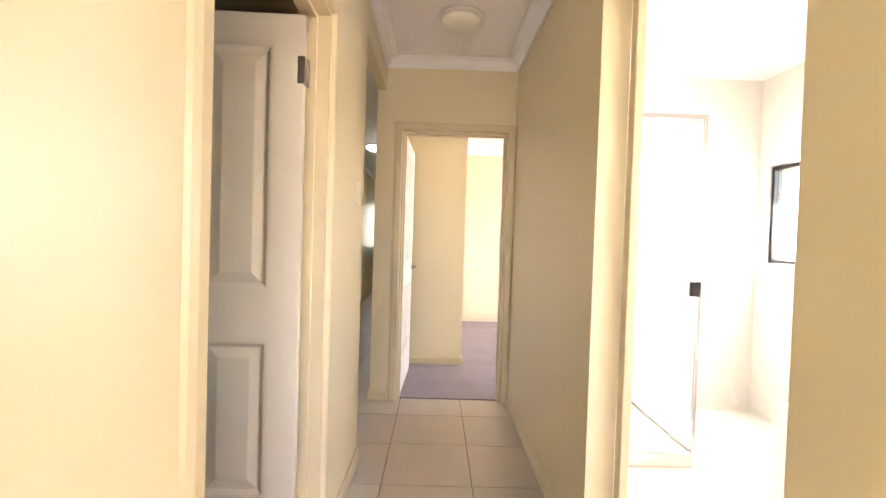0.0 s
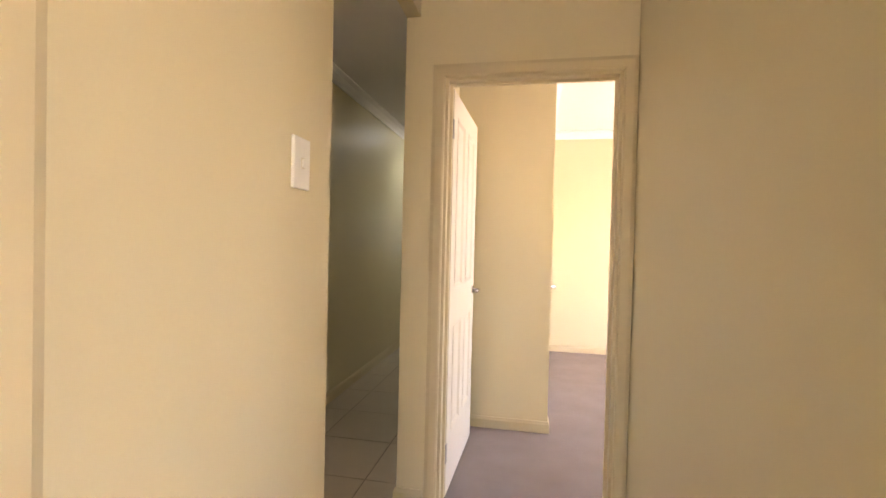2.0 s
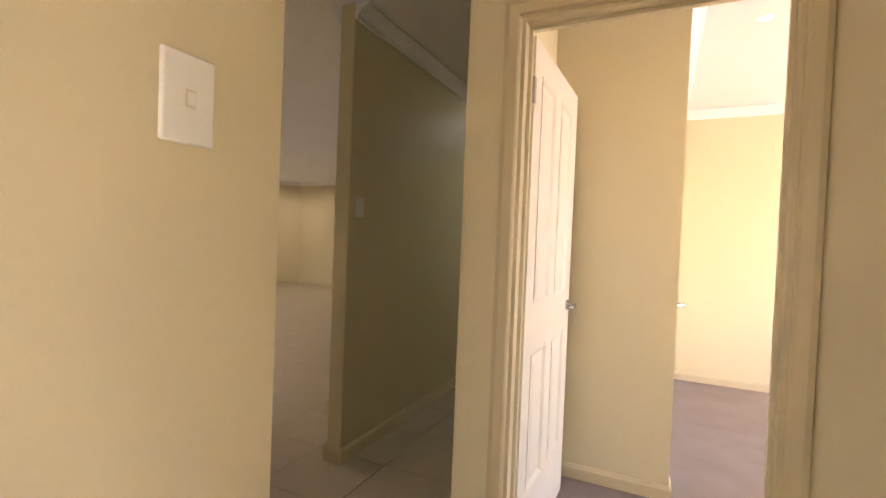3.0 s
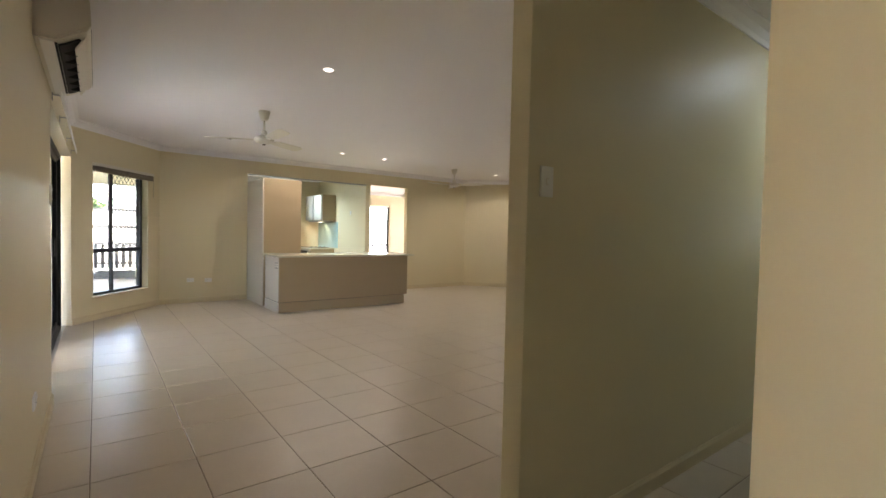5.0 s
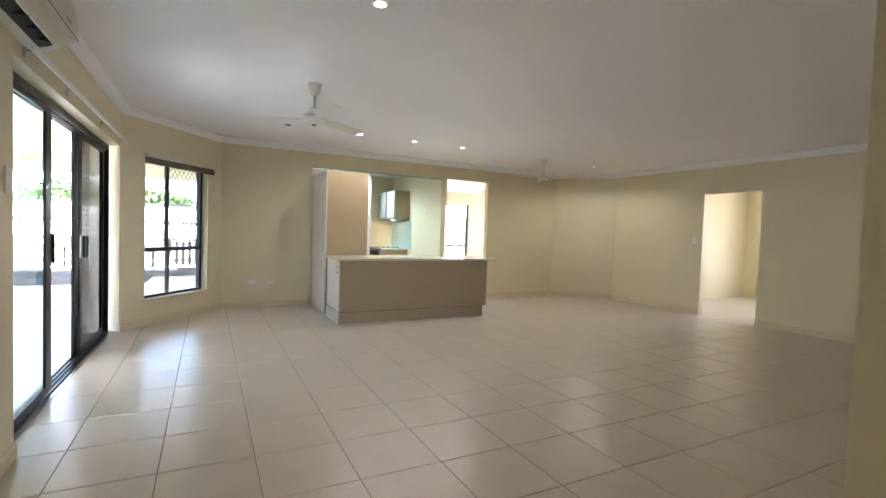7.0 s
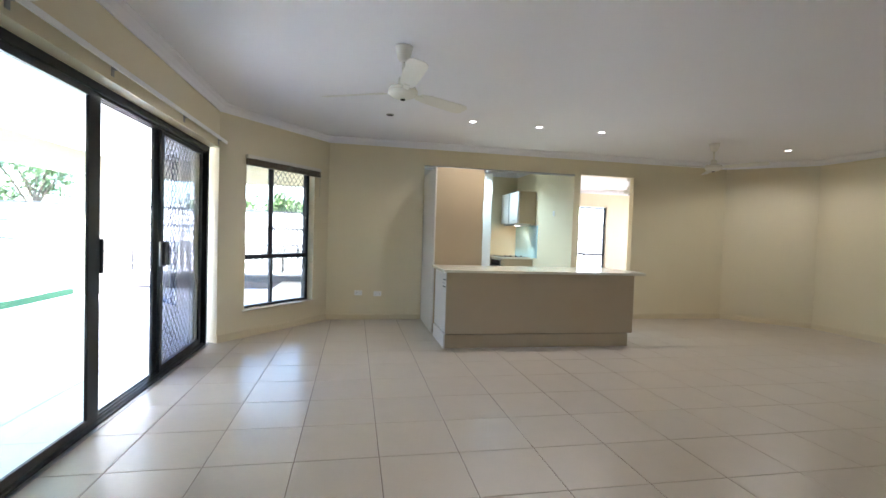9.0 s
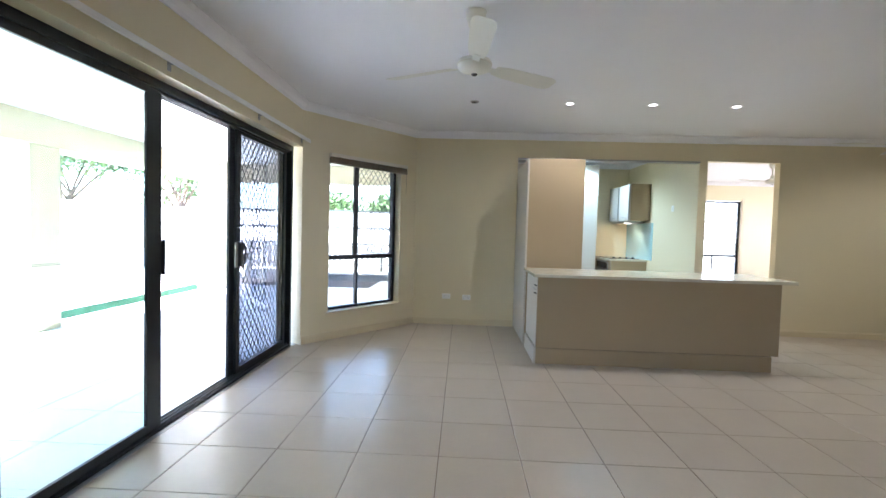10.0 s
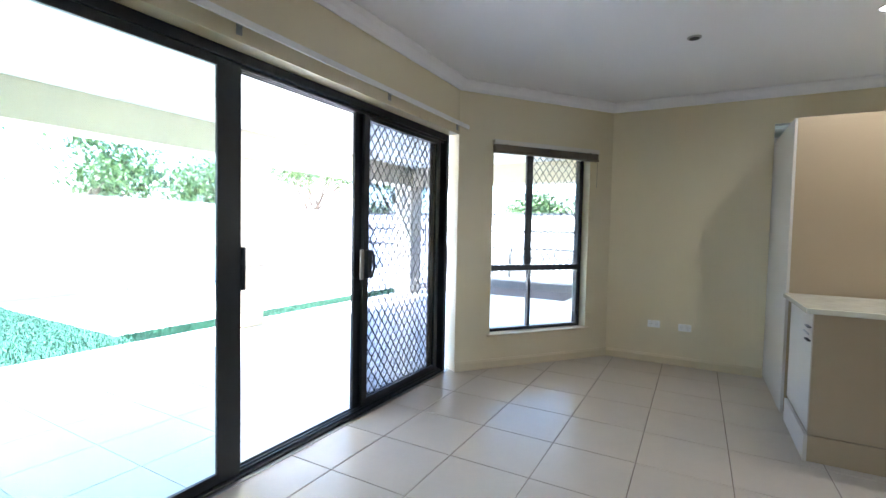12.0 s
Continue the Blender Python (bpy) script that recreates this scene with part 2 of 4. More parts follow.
def wall(name, p, q, thick, height, holes=(), material=None, label="cream painted plaster wall", base=-0.03):
    """A wall whose room face runs from p to q with the room on its left; the thickness lies to the right. holes: (u0, u1, z0, z1)."""
    p, q = Vector((*p, 0)), Vector((*q, 0))
    d = (q - p).normalized()
    m = Matrix.Translation(p) @ Matrix(((d.x, -d.y, 0, 0), (d.y, d.x, 0, 0), (0, 0, 1, 0), (0, 0, 0, 1)))
    bm = bmesh.new()
    for a, b, z0, z1 in slab_cells((q - p).length, height, holes):
        bx(bm, a, b, -thick, 0, base if z0 == 0 else z0, z1)
    bmesh.ops.remove_doubles(bm, verts=bm.verts, dist=1e-4)
    bm.verts.index_update()
    twins = {}
    for f in bm.faces:
        twins.setdefault(tuple(sorted(v.index for v in f.verts)), []).append(f)
    bmesh.ops.delete(bm, geom=[f for fs in twins.values() if len(fs) > 1 for f in fs], context="FACES_ONLY")
    bm.transform(m)
    return structure(name, bm, material or wall_paint, label, "wall")


# ---- plan ----
CEIL, HCEIL, TOP = 2.65, 2.69, 2.80
SOUTH, WEST, NORTH, EAST = 0.72, -8.50, 9.35, -0.807
CORNER_A, CORNER_B = (-7.10, SOUTH), (WEST, 1.82)
HL, HR, BED_Y = 0.305, 1.325, 1.715
CORR, NIB = -0.71, 0.234
T = 0.475

# living room shell
wall("wall_south", (-7.10, SOUTH), (HL - 0.11, SOUTH), 0.22, TOP, [(0.0, 3.30, 0, 2.17)], label="cream wall with a wide sliding door opening")
ANG = Vector((CORNER_B[0] - CORNER_A[0], CORNER_B[1] - CORNER_A[1], 0))
ANG_LEN = ANG.length
ANG_DIR = ANG.normalized()
WU0, WU1, WZ0, WZ1 = 0.36, 1.49, 0.31, 2.13
wall("wall_corner_window", CORNER_B, CORNER_A, 0.20, TOP, [(ANG_LEN - WU1, ANG_LEN - WU0, WZ0, WZ1)], label="cream angled wall with a tall window opening")
wall("wall_west", (WEST, 8.45), CORNER_B, 0.11, TOP, [(8.45 - 6.70, 8.45 - 5.75, 0, 2.33), (8.45 - 5.64, 8.45 - 3.21, 0, 2.33)], label="cream wall with two square kitchen openings")
wall("wall_corner_north", (-7.62, NORTH), (WEST, 8.45), 0.11, TOP, label="cream angled plain wall")
wall("wall_north", (EAST, NORTH), (-7.62, NORTH), 0.11, TOP, [(-0.807 + 4.72, -0.807 + 5.66, 0, 2.12)], label="cream wall with a square doorway")
wall("wall_corridor", (CORR, NORTH), (CORR, 2.265), 0.097, TOP, label="cream corridor wall in deep shade")
# corridor and hall
wall("wall_corridor_end", (NIB, NORTH), (CORR - 0.097, NORTH), 0.11, TOP, [(0.25, 0.90, 1.0, 2.1)], label="cream end wall with a small window")
wall("wall_bedroom_west", (NIB, BED_Y + 0.10), (NIB, NORTH), 0.10, TOP)
wall("wall_bedroom_door", (HR, BED_Y), (NIB, BED_Y), 0.10, TOP, [(HR - 1.265, HR - 0.435, 0, 2.13)], label="cream wall round the bedroom doorway")
wall("wall_hall_left", (HL, SOUTH), (HL, -4.6), 0.11, TOP, [(SOUTH + 0.12, SOUTH + 1.06, 0, 2.13)], label="cream hall wall with a doorway")
wall("wall_hall_right", (HR, -4.6), (HR, BED_Y), 0.11, TOP, [(4.6 - 1.13, 4.6 - 0.15, 0, 2.24)], label="cream hall wall with the bathroom opening")
# unseen end wall, with a hole added for the fill lamp
wall("wall_hall_end", (HL, -4.6), (HR, -4.6), 0.11, TOP, [(0.06, 0.96, 0.3, 2.3)])
structure("wall_header", box(NIB, HL, SOUTH + 0.001, BED_Y - 0.001, 2.43, TOP), wall_paint, "cream bulkhead over the opening from the hall", "wall")
# bedroom
wall("wall_robe", (1.012, 2.77), (NIB + 0.10, 2.77), 0.10, TOP, label="cream wardrobe nib wall in the bedroom")
wall("wall_robe_side", (1.012, 5.30), (1.012, 2.87), 0.09, TOP, [(1.57, 2.39, 0, 2.08)])
wall("wall_bedroom_north", (4.6, 5.30), (NIB + 0.10, 5.30), 0.10, TOP)
wall("wall_bedroom_east", (4.6, BED_Y), (4.6, 5.30), 0.12, TOP, [(0.6, 2.7, 0.7, 2.2)])
wall("wall_bedroom_south", (HR + 0.11, BED_Y + 0.10), (4.6, BED_Y + 0.10), 0.10, TOP)
# bathroom
# the first hole is added for the fill lamp; no window is known there
wall("wall_bath_east", (3.25, -2.6), (3.25, 1.70), 0.12, TOP, [(0.3, 1.4, 1.0, 2.1), (3.35, 4.22, 1.18, 1.92)], material=white_tile, label="white tiled bathroom wall with one window and an added, unseen opening")
wall("wall_bath_back", (3.25, 1.70), (HR + 0.11, 1.70), 0.014, TOP, material=white_tile, label="white tiled wall behind the shower")
wall("wall_bath_south", (HR + 0.11, -2.6), (3.25, -2.6), 0.1, TOP, material=white_tile, label="white tiled bathroom wall")
# left room behind the open door
wall("wall_study_south", (-2.4, -2.2), (HL - 0.11, -2.2), 0.1, TOP)
wall("wall_study_west", (-2.4, SOUTH - 0.22), (-2.4, -2.2), 0.1, TOP)
# kitchen and family room
KB, KR = -11.13, 5.64
wall("wall_kitchen_back", (KB, KR), (KB, 2.05), 0.1, TOP, label="cream kitchen back wall")
wall("wall_kitchen_side", (WEST - 0.11, KR), (KB - 0.1, KR), 0.11, TOP, label="cream kitchen side wall behind the cooktop")
wall("wall_kitchen_south", (KB, 2.05), (WEST - 0.11, 2.05), 0.1, TOP)
wall("wall_family_west", (-13.5, 11.5), (-13.5, KR + 0.11), 0.12, TOP, [(11.5 - 9.17, 11.5 - 8.10, 0.25, 2.2)], label="warm cream wall with a tall window")
wall("wall_family_south", (-13.5, KR + 0.11), (KB - 0.1, KR + 0.11), 0.1, TOP)
# the hole is added to let the family room's fill lamp in
wall("wall_family_north", (WEST, 11.5), (-13.5, 11.5), 0.1, TOP, [(1.5, 3.5, 0.8, 2.2)])
wall("wall_family_east", (WEST - 0.11, 8.45), (WEST - 0.11, 11.5), 0.1, TOP)
# room beyond the north doorway
wall("wall_far_north", (-2.5, 13.0), (-7.0, 13.0), 0.12, TOP, [(1.2, 2.8, 0.8, 2.2)], label="pale wall with an assumed, unseen window opening")
wall("wall_far_west", (-7.0, 13.0), (-7.0, NORTH + 0.11), 0.1, TOP)
wall("wall_far_east", (-2.5, NORTH + 0.11), (-2.5, 13.0), 0.1, TOP)


def plate(name, outline, z0, z1, material, label, category):
    return structure(name, prism(bmesh.new(), outline, z0, z1, "z"), material, label, category)


def rect(x0, x1, y0, y1):
    return [(x0, y0), (x1, y0), (x1, y1), (x0, y1)]


plate("ceiling_living", [(EAST - 0.05, SOUTH - 0.05), (EAST - 0.05, NORTH + 0.05), (-7.65, NORTH + 0.05), (WEST - 0.05, 8.47), (WEST - 0.05, 1.80), (-7.12, SOUTH - 0.05)], CEIL, CEIL + 0.03, ceiling_paint, "white painted plasterboard ceiling", "ceiling")
plate("ceiling_entry", rect(EAST - 0.05, NIB + 0.02, SOUTH - 0.05, NORTH), CEIL + 0.002, CEIL + 0.032, ceiling_paint, "white painted corridor ceiling", "ceiling")
plate("ceiling_hall", rect(HL - 0.02, HR + 0.02, -4.65, BED_Y + 0.02), HCEIL, HCEIL + 0.03, ceiling_paint, "white painted hall ceiling", "ceiling")
plate("ceiling_bedroom", rect(NIB, 4.65, BED_Y + 0.05, 5.35), HCEIL + 0.003, HCEIL + 0.033, ceiling_paint, "white painted bedroom ceiling", "ceiling")
plate("ceiling_bathroom", rect(HR + 0.05, 3.30, -2.65, BED_Y), 2.60, 2.63, ceiling_paint, "white painted bathroom ceiling", "ceiling")
plate("ceiling_study", rect(-2.45, HL - 0.05, -2.25, SOUTH - 0.2), 2.62, 2.65, ceiling_paint, "white painted ceiling", "ceiling")
plate("ceiling_kitchen", rect(KB - 0.05, WEST - 0.05, 2.0, KR + 0.05), CEIL + 0.003, CEIL + 0.033, ceiling_paint, "white kitchen ceiling", "ceiling")
plate("ceiling_family", rect(-13.55, WEST - 0.05, KR + 0.06, 11.55), CEIL + 0.006, CEIL + 0.036, ceiling_paint, "white ceiling of the family room", "ceiling")
plate("ceiling_far", rect(-7.05, -2.45, NORTH + 0.05, 13.05), CEIL + 0.009, CEIL + 0.039, ceiling_paint, "white ceiling of the far room", "ceiling")
# unseen slabs added above the ceilings to stop sky light leaking in
plate("roof", rect(-14.2, 5.2, -0.2, 13.6), TOP, TOP + 0.12, render_wall, "unseen flat slab over the house, added to keep sky light out", "roof")
plate("sky_block_south", rect(-2.55, 5.2, -4.8, -0.201), TOP, TOP + 0.12, render_wall, "unseen flat slab over the hall, added to keep sky light out", "roof")

# cornices and skirtings
COVE = [(0, 0), (0, -0.085), (0.012, -0.085), (0.022, -0.06), (0.05, -0.028), (0.08, -0.014), (0.085, -0.012), (0.085, 0)]
SKIRT = [(0, 0), (0.014, 0), (0.014, 0.066), (0.009, 0.076), (0.006, 0.086), (0, 0.086)]


def cornice(name, pts, z, closed=False):
    return structure(name, moulding(bmesh.new(), [(x, y, z) for x, y in pts], (0, 0, 1), COVE, closed), ceiling_paint, "white coved plaster cornice", "cornice")


def skirting(name, pts, material=None):
    return structure(name, moulding(bmesh.new(), [(x, y, 0.001) for x, y in pts], (0, 0, 1), SKIRT), material or trim_paint, "cream painted skirting board", "baseboard")


cornice("trim_cornice_living", [(EAST, 2.265), (EAST, NORTH), (-7.62, NORTH), (WEST, 8.45), CORNER_B, CORNER_A, (NIB, SOUTH)], CEIL)
cornice("trim_cornice_corridor", [(NIB, SOUTH + 0.05), (NIB, BED_Y), (NIB, NORTH), (CORR, NORTH), (CORR, 2.265)], CEIL)
cornice("trim_cornice_hall", [(HL, -4.6), (HR, -4.6), (HR, BED_Y), (HL, BED_Y)], HCEIL, True)
cornice("trim_cornice_bedroom", [(HR + 0.11, BED_Y + 0.10), (4.6, BED_Y + 0.10), (4.6, 5.30), (1.012, 5.30), (1.012, 2.77), (NIB + 0.10, 2.77)], HCEIL)
cornice("trim_cornice_kitchen", [(WEST - 0.11, KR), (KB, KR), (KB, 2.05)], CEIL)
cornice("trim_cornice_family", [(-13.5, KR + 0.11), (-13.5, 11.5), (WEST - 0.11, 11.5)][::-1], CEIL)
skirting("baseboard_west", [(WEST, 3.2), CORNER_B, CORNER_A])
skirting("baseboard_south", [(-3.80, SOUTH), (HL, SOUTH), (HL, -0.052)])
skirting("baseboard_northwest", [(-5.66, NORTH), (-7.62, NORTH), (WEST, 8.45), (WEST, 6.70)])
skirting("baseboard_corridor", [(CORR, NORTH), (CORR, 2.265), (EAST, 2.265), (EAST, NORTH), (-4.72, NORTH)])
skirting("baseboard_nib", [(0.369, BED_Y), (NIB, BED_Y), (NIB, NORTH)])
skirting("baseboard_hall_right", [(HR, -0.15), (HR, BED_Y - 0.02)])
skirting("baseboard_hall_near", [(HL, -1.128), (HL, -4.6)])
skirting("baseboard_robe", [(1.012, 2.90), (1.012, 2.77), (NIB + 0.10, 2.77)])
skirting("baseboard_bedroom", [(4.6, 5.30), (1.012, 5.30)])
skirting("baseboard_family", [(-13.5, 11.5), (-13.5, KR + 0.11)])

ARCH = [(0, 0), (0.003, 0.013), (0.010, 0.018), (0.044, 0.018), (0.062, 0.011), (0.066, 0)]


def door_case(name, m, width, height, depth, label="cream painted door frame and architrave"):
    """Lining, stop and architraves of a doorway; local x across the opening from 0, y into the wall, z up."""
    ob = thing(name, m, label, "door frame", kind="structure")
    for y0, y1, t, kind in ((0, depth, 0.018, "jamb"), (depth * 0.45, depth * 0.62, 0.032, "stop")):
        e = 0.0 if kind == "jamb" else 0.0182
        part(kind, box(e, t, y0, y1, 0, height - e), trim_paint, ob)
        part(kind, box(width - t, width - e, y0, y1, 0, height - e), trim_paint, ob)
        part("head_" + kind, box(t + 0.0002, width - t - 0.0002, y0, y1, height - t, height - e), trim_paint, ob)
    for y, n in ((0, -1), (depth, 1)):
        pts = [(0.004, y, 0), (0.004, y, height - 0.004), (width - 0.004, y, height - 0.004), (width - 0.004, y, 0)]
        if n > 0:
            pts = pts[::-1]
        part("architrave", moulding(bmesh.new(), pts, (0, n, 0), ARCH), trim_paint, ob)
    return ob


def panel_door(name, m, label, width=0.80, height=2.04, lever=True, hinges=True, flip=1, st=0.105, mid=0.10):
    """A four-panel leaf hinged at local x=0, spanning +x; faces at y=0 and y=-0.036."""
    ob = thing(name, m, label, "door")
    bm = bmesh.new()
    w = width
    pw = (w - 2 * st - mid) / 2
    cols = [(st, st + pw), (st + pw + mid, w - st)]
    rows = [(0.29, 0.875), (1.065, height - 0.115)]
    bx(bm, 0, w, -0.0255, -0.0105, 0, height)
    bars = [(0, st, 0, height), (w - st, w, 0, height), (cols[0][1], cols[1][0], 0, height)]
    for a, b in cols:
        bars += [(a, b, 0, rows[0][0]), (a, b, rows[0][1], rows[1][0]), (a, b, rows[1][1], height)]
    for y0, y1 in ((-0.036, -0.0255), (-0.0105, 0.0)):
        for a, b, c, d in bars:
            bx(bm, a, b, y0, y1, c, d)
    leaf = part("leaf", bm, door_paint, ob)
    for side in (0, 1):
        for a, b in cols:
            for c, d in rows:
                bm = bmesh.new()
                y, s = (0.0, 1) if side == 0 else (-0.036, -1)
                loops = []
                for inset, rise in ((0.0, 0.0025), (0.010, 0.0015), (0.024, -0.0095), (0.030, -0.0095), (0.062, -0.0020), (0.066, -0.0015)):
                    loops.append([bm.verts.new((u, y + s * rise, z)) for u, z in ((a + inset, c + inset), (b - inset, c + inset), (b - inset, d - inset), (a + inset, d - inset))])
                for p, q in zip(loops, loops[1:]):
                    for k in range(4):
                        bm.faces.new((p[k], p[(k + 1) % 4], q[(k + 1) % 4], q[k]))
                bm.faces.new(loops[-1])
                bmesh.ops.recalc_face_normals(bm, faces=bm.faces)
                part("panel", bm, door_paint, leaf)
    if hinges:
        for z in (0.22, height - 0.20):
            bm = lathe(bmesh.new(), [(0.007, z - 0.05), (0.007, z + 0.05)], 10, (-0.004, flip * 0.004 if flip > 0 else -0.040, 0))
            bx(bm, -0.004, 0.022, -0.0365, 0.0012, z - 0.05, z + 0.05)
            part("hinge", bm, steel, ob, "worn steel butt hinge")
    if lever:
        for y, s in ((0.0, 1), (-0.036, -1)):
            bm = lathe(bmesh.new(), [(0.026, 0), (0.026, 0.008), (0.011, 0.010), (0.010, 0.045)], 20, (w - 0.06, y, 1.0), Matrix.Rotation(radians(-90 * s), 4, "X"))
            tube(bm, [(w - 0.06, y + s * 0.045, 1.0), (w - 0.10, y + s * 0.047, 1.0), (w - 0.165, y + s * 0.043, 1.0)], 0.009)
            part("handle", bm, chrome, ob, "chrome lever handle", True)
    return ob


# doorway to the study, its leaf open at a right angle
door_case("door_case_1", pose(HL, -1.06, 0, 0, 0, 90), 0.94, 2.13, 0.11)
panel_door("door_1", pose(HL - 0.086, -0.182, 0.012, 0, 0, 181.5), "cream four-panel timber door standing open off the hall", flip=-1, height=2.08, width=0.89, st=0.11, mid=0.18)
# bedroom doorway
door_case("door_case_2", pose(0.435, BED_Y, 0), 0.83, 2.13, 0.10)
panel_door("door_2", pose(0.430, BED_Y + 0.10, 0.012, 0, 0, 88.2), "cream four-panel timber bedroom door standing open", width=0.79, height=2.09)
# wardrobe leaf in the nib wall
panel_door("door_3", pose(1.004, 3.73, 0.012, 0, 0, -90), "cream closed wardrobe door with a chrome lever", width=0.82, height=2.06, hinges=False)
# bathroom opening trim
trim = thing("door_case_3", pose(HR + 0.11, -1.13, 0), "cream timber lining of the bathroom opening", "door frame", kind="structure")
for a in (0.0, 0.925):
    part("jamb", box(0.0, 0.035, a, a + 0.055, 0, 2.24, bevel=0.004), trim_paint, trim)
part("head", box(0.0, 0.035, 0.055, 0.925, 2.185, 2.24, bevel=0.004), trim_paint, trim)

# ---- floors ----
floor = structure("floor", box(-14.0, HL + 0.95, SOUTH - 0.15, 13.1, -0.12, -0.004), grout, "dark grout bed under pale ceramic floor tiles", "floor")
floor_hall = structure("floor_hall", box(HL - 0.05, HR + 0.105, -4.65, SOUTH - 0.1502, -0.12, -0.004), grout, "dark grout bed under pale hall tiles", "floor")
plate("floor_bedroom", rect(NIB + 0.08, 4.65, BED_Y + 0.052, 5.35), -0.03, 0.008, carpet_pile, "grey-brown cut pile carpet", "carpet")
plate("floor_bathroom", rect(HR + 0.106, 3.30, -2.65, BED_Y), -0.1, -0.001, white_tile, "pale tiled bathroom floor", "floor")
plate("floor_study", rect(-2.45, HL - 0.056, -2.25, SOUTH - 0.16), -0.1, 0.006, carpet_pile, "grey-brown carpet of the study", "carpet")

# ---- hall things ----


def wall_plate(name, m, label, w=0.072, h=0.116, rockers=((0, 0),), sockets=(), category="light switch", group="", material=None):
    """A switch or power plate; local x across, y out of the wall, z up, centred."""
    ob = thing(name, m, label, category, group)
    part("plate", box(-w / 2, w / 2, 0.0005, 0.010, -h / 2, h / 2, bevel=0.003), material or white_plastic, ob)
    for x, z in rockers:
        bm = box(x - 0.008, x + 0.008, 0.0102, 0.0118, z - 0.013, z + 0.013)
        part("rim", bm, cream_plastic, ob)
        part("rocker", box(x - 0.006, x + 0.006, 0.012, 0.0155, z - 0.010, z + 0.010, bevel=0.002), white_plastic, ob)
    for x, z in sockets:
        for dx, dz, a in ((-0.008, 0.006, 30), (0.008, 0.006, -30), (0, -0.010, 0)):
            bm = bx(bmesh.new(), -0.0012, 0.0012, 0.0101, 0.0107, -0.004, 0.004)
            bm.transform(Matrix.Translation((x + dx, 0, z + dz)) @ Matrix.Rotation(radians(a), 4, "Y"))
            part("slot", bm, dark_gap, ob)
    return ob


wall_plate("light_switch", pose(HL, 0.54, 1.51, 0, 0, -90), "white vertical light switch plate on the hall wall", w=0.080, h=0.125)
wall_plate("light_switch", pose(CORR, 2.365, 1.50, 0, 0, -90), "white vertical light switch plate by the wall end", w=0.072, h=0.118)
wall_plate("light_switch", pose(-5.80, NORTH, 1.30, 0, 0, 180), "white light switch beside the square doorway")
wall_plate("wall_control", pose(-3.71, SOUTH, 1.50), "white air conditioner wall control with two buttons", w=0.075, h=0.14, rockers=((0, 0.035), (0, -0.03)), category="wall control")
wall_plate("power_point", pose(-2.61, SOUTH, 0.39), "white double power point low on the wall", w=0.115, h=0.07, rockers=((-0.02, 0.02), (0.02, 0.02)), sockets=((-0.03, -0.005), (0.03, -0.005)), category="power point", group="power points")
for y, z in ((2.28, 0.395), (2.56, 0.385)):
    wall_plate("power_point", pose(WEST, y, z, 0, 0, -90), "white double power point low on the angled corner", w=0.115, h=0.072, rockers=((-0.02, 0.02), (0.02, 0.02)), sockets=((-0.03, -0.005), (0.03, -0.005)), category="power point", group="power points")
wall_plate("power_point", pose(-9.22, KR, 1.73, 0, 0, 180), "white switch plate on the kitchen side wall", w=0.07, h=0.09, category="power point")

oyster = thing("ceiling_light", pose(0.84, 1.02, HCEIL), "round cream oyster ceiling light with a glass bowl", "ceiling light")
part("base", lathe(bmesh.new(), [(0.135, -0.0005), (0.14, -0.012), (0.135, -0.025)], 40), cream_plastic, oyster, smooth=True)
part("bowl", lathe(bmesh.new(), [(0.125, -0.024), (0.122, -0.045), (0.10, -0.068), (0.06, -0.083), (0.015, -0.088)], 40), oyster_glass, oyster, "frosted glass bowl", True)
# unseen source of the corridor wall's bluish highlight, built as a ceiling light
oyster2 = thing("ceiling_light", pose(-0.24, 5.0, CEIL), "round cool white ceiling light, unseen, added for the corridor wall's highlight", "ceiling light")
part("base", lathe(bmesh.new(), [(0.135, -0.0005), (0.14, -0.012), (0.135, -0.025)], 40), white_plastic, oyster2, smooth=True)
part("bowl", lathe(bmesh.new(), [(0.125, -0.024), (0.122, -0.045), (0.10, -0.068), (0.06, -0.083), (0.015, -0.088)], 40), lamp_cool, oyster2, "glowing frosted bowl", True)


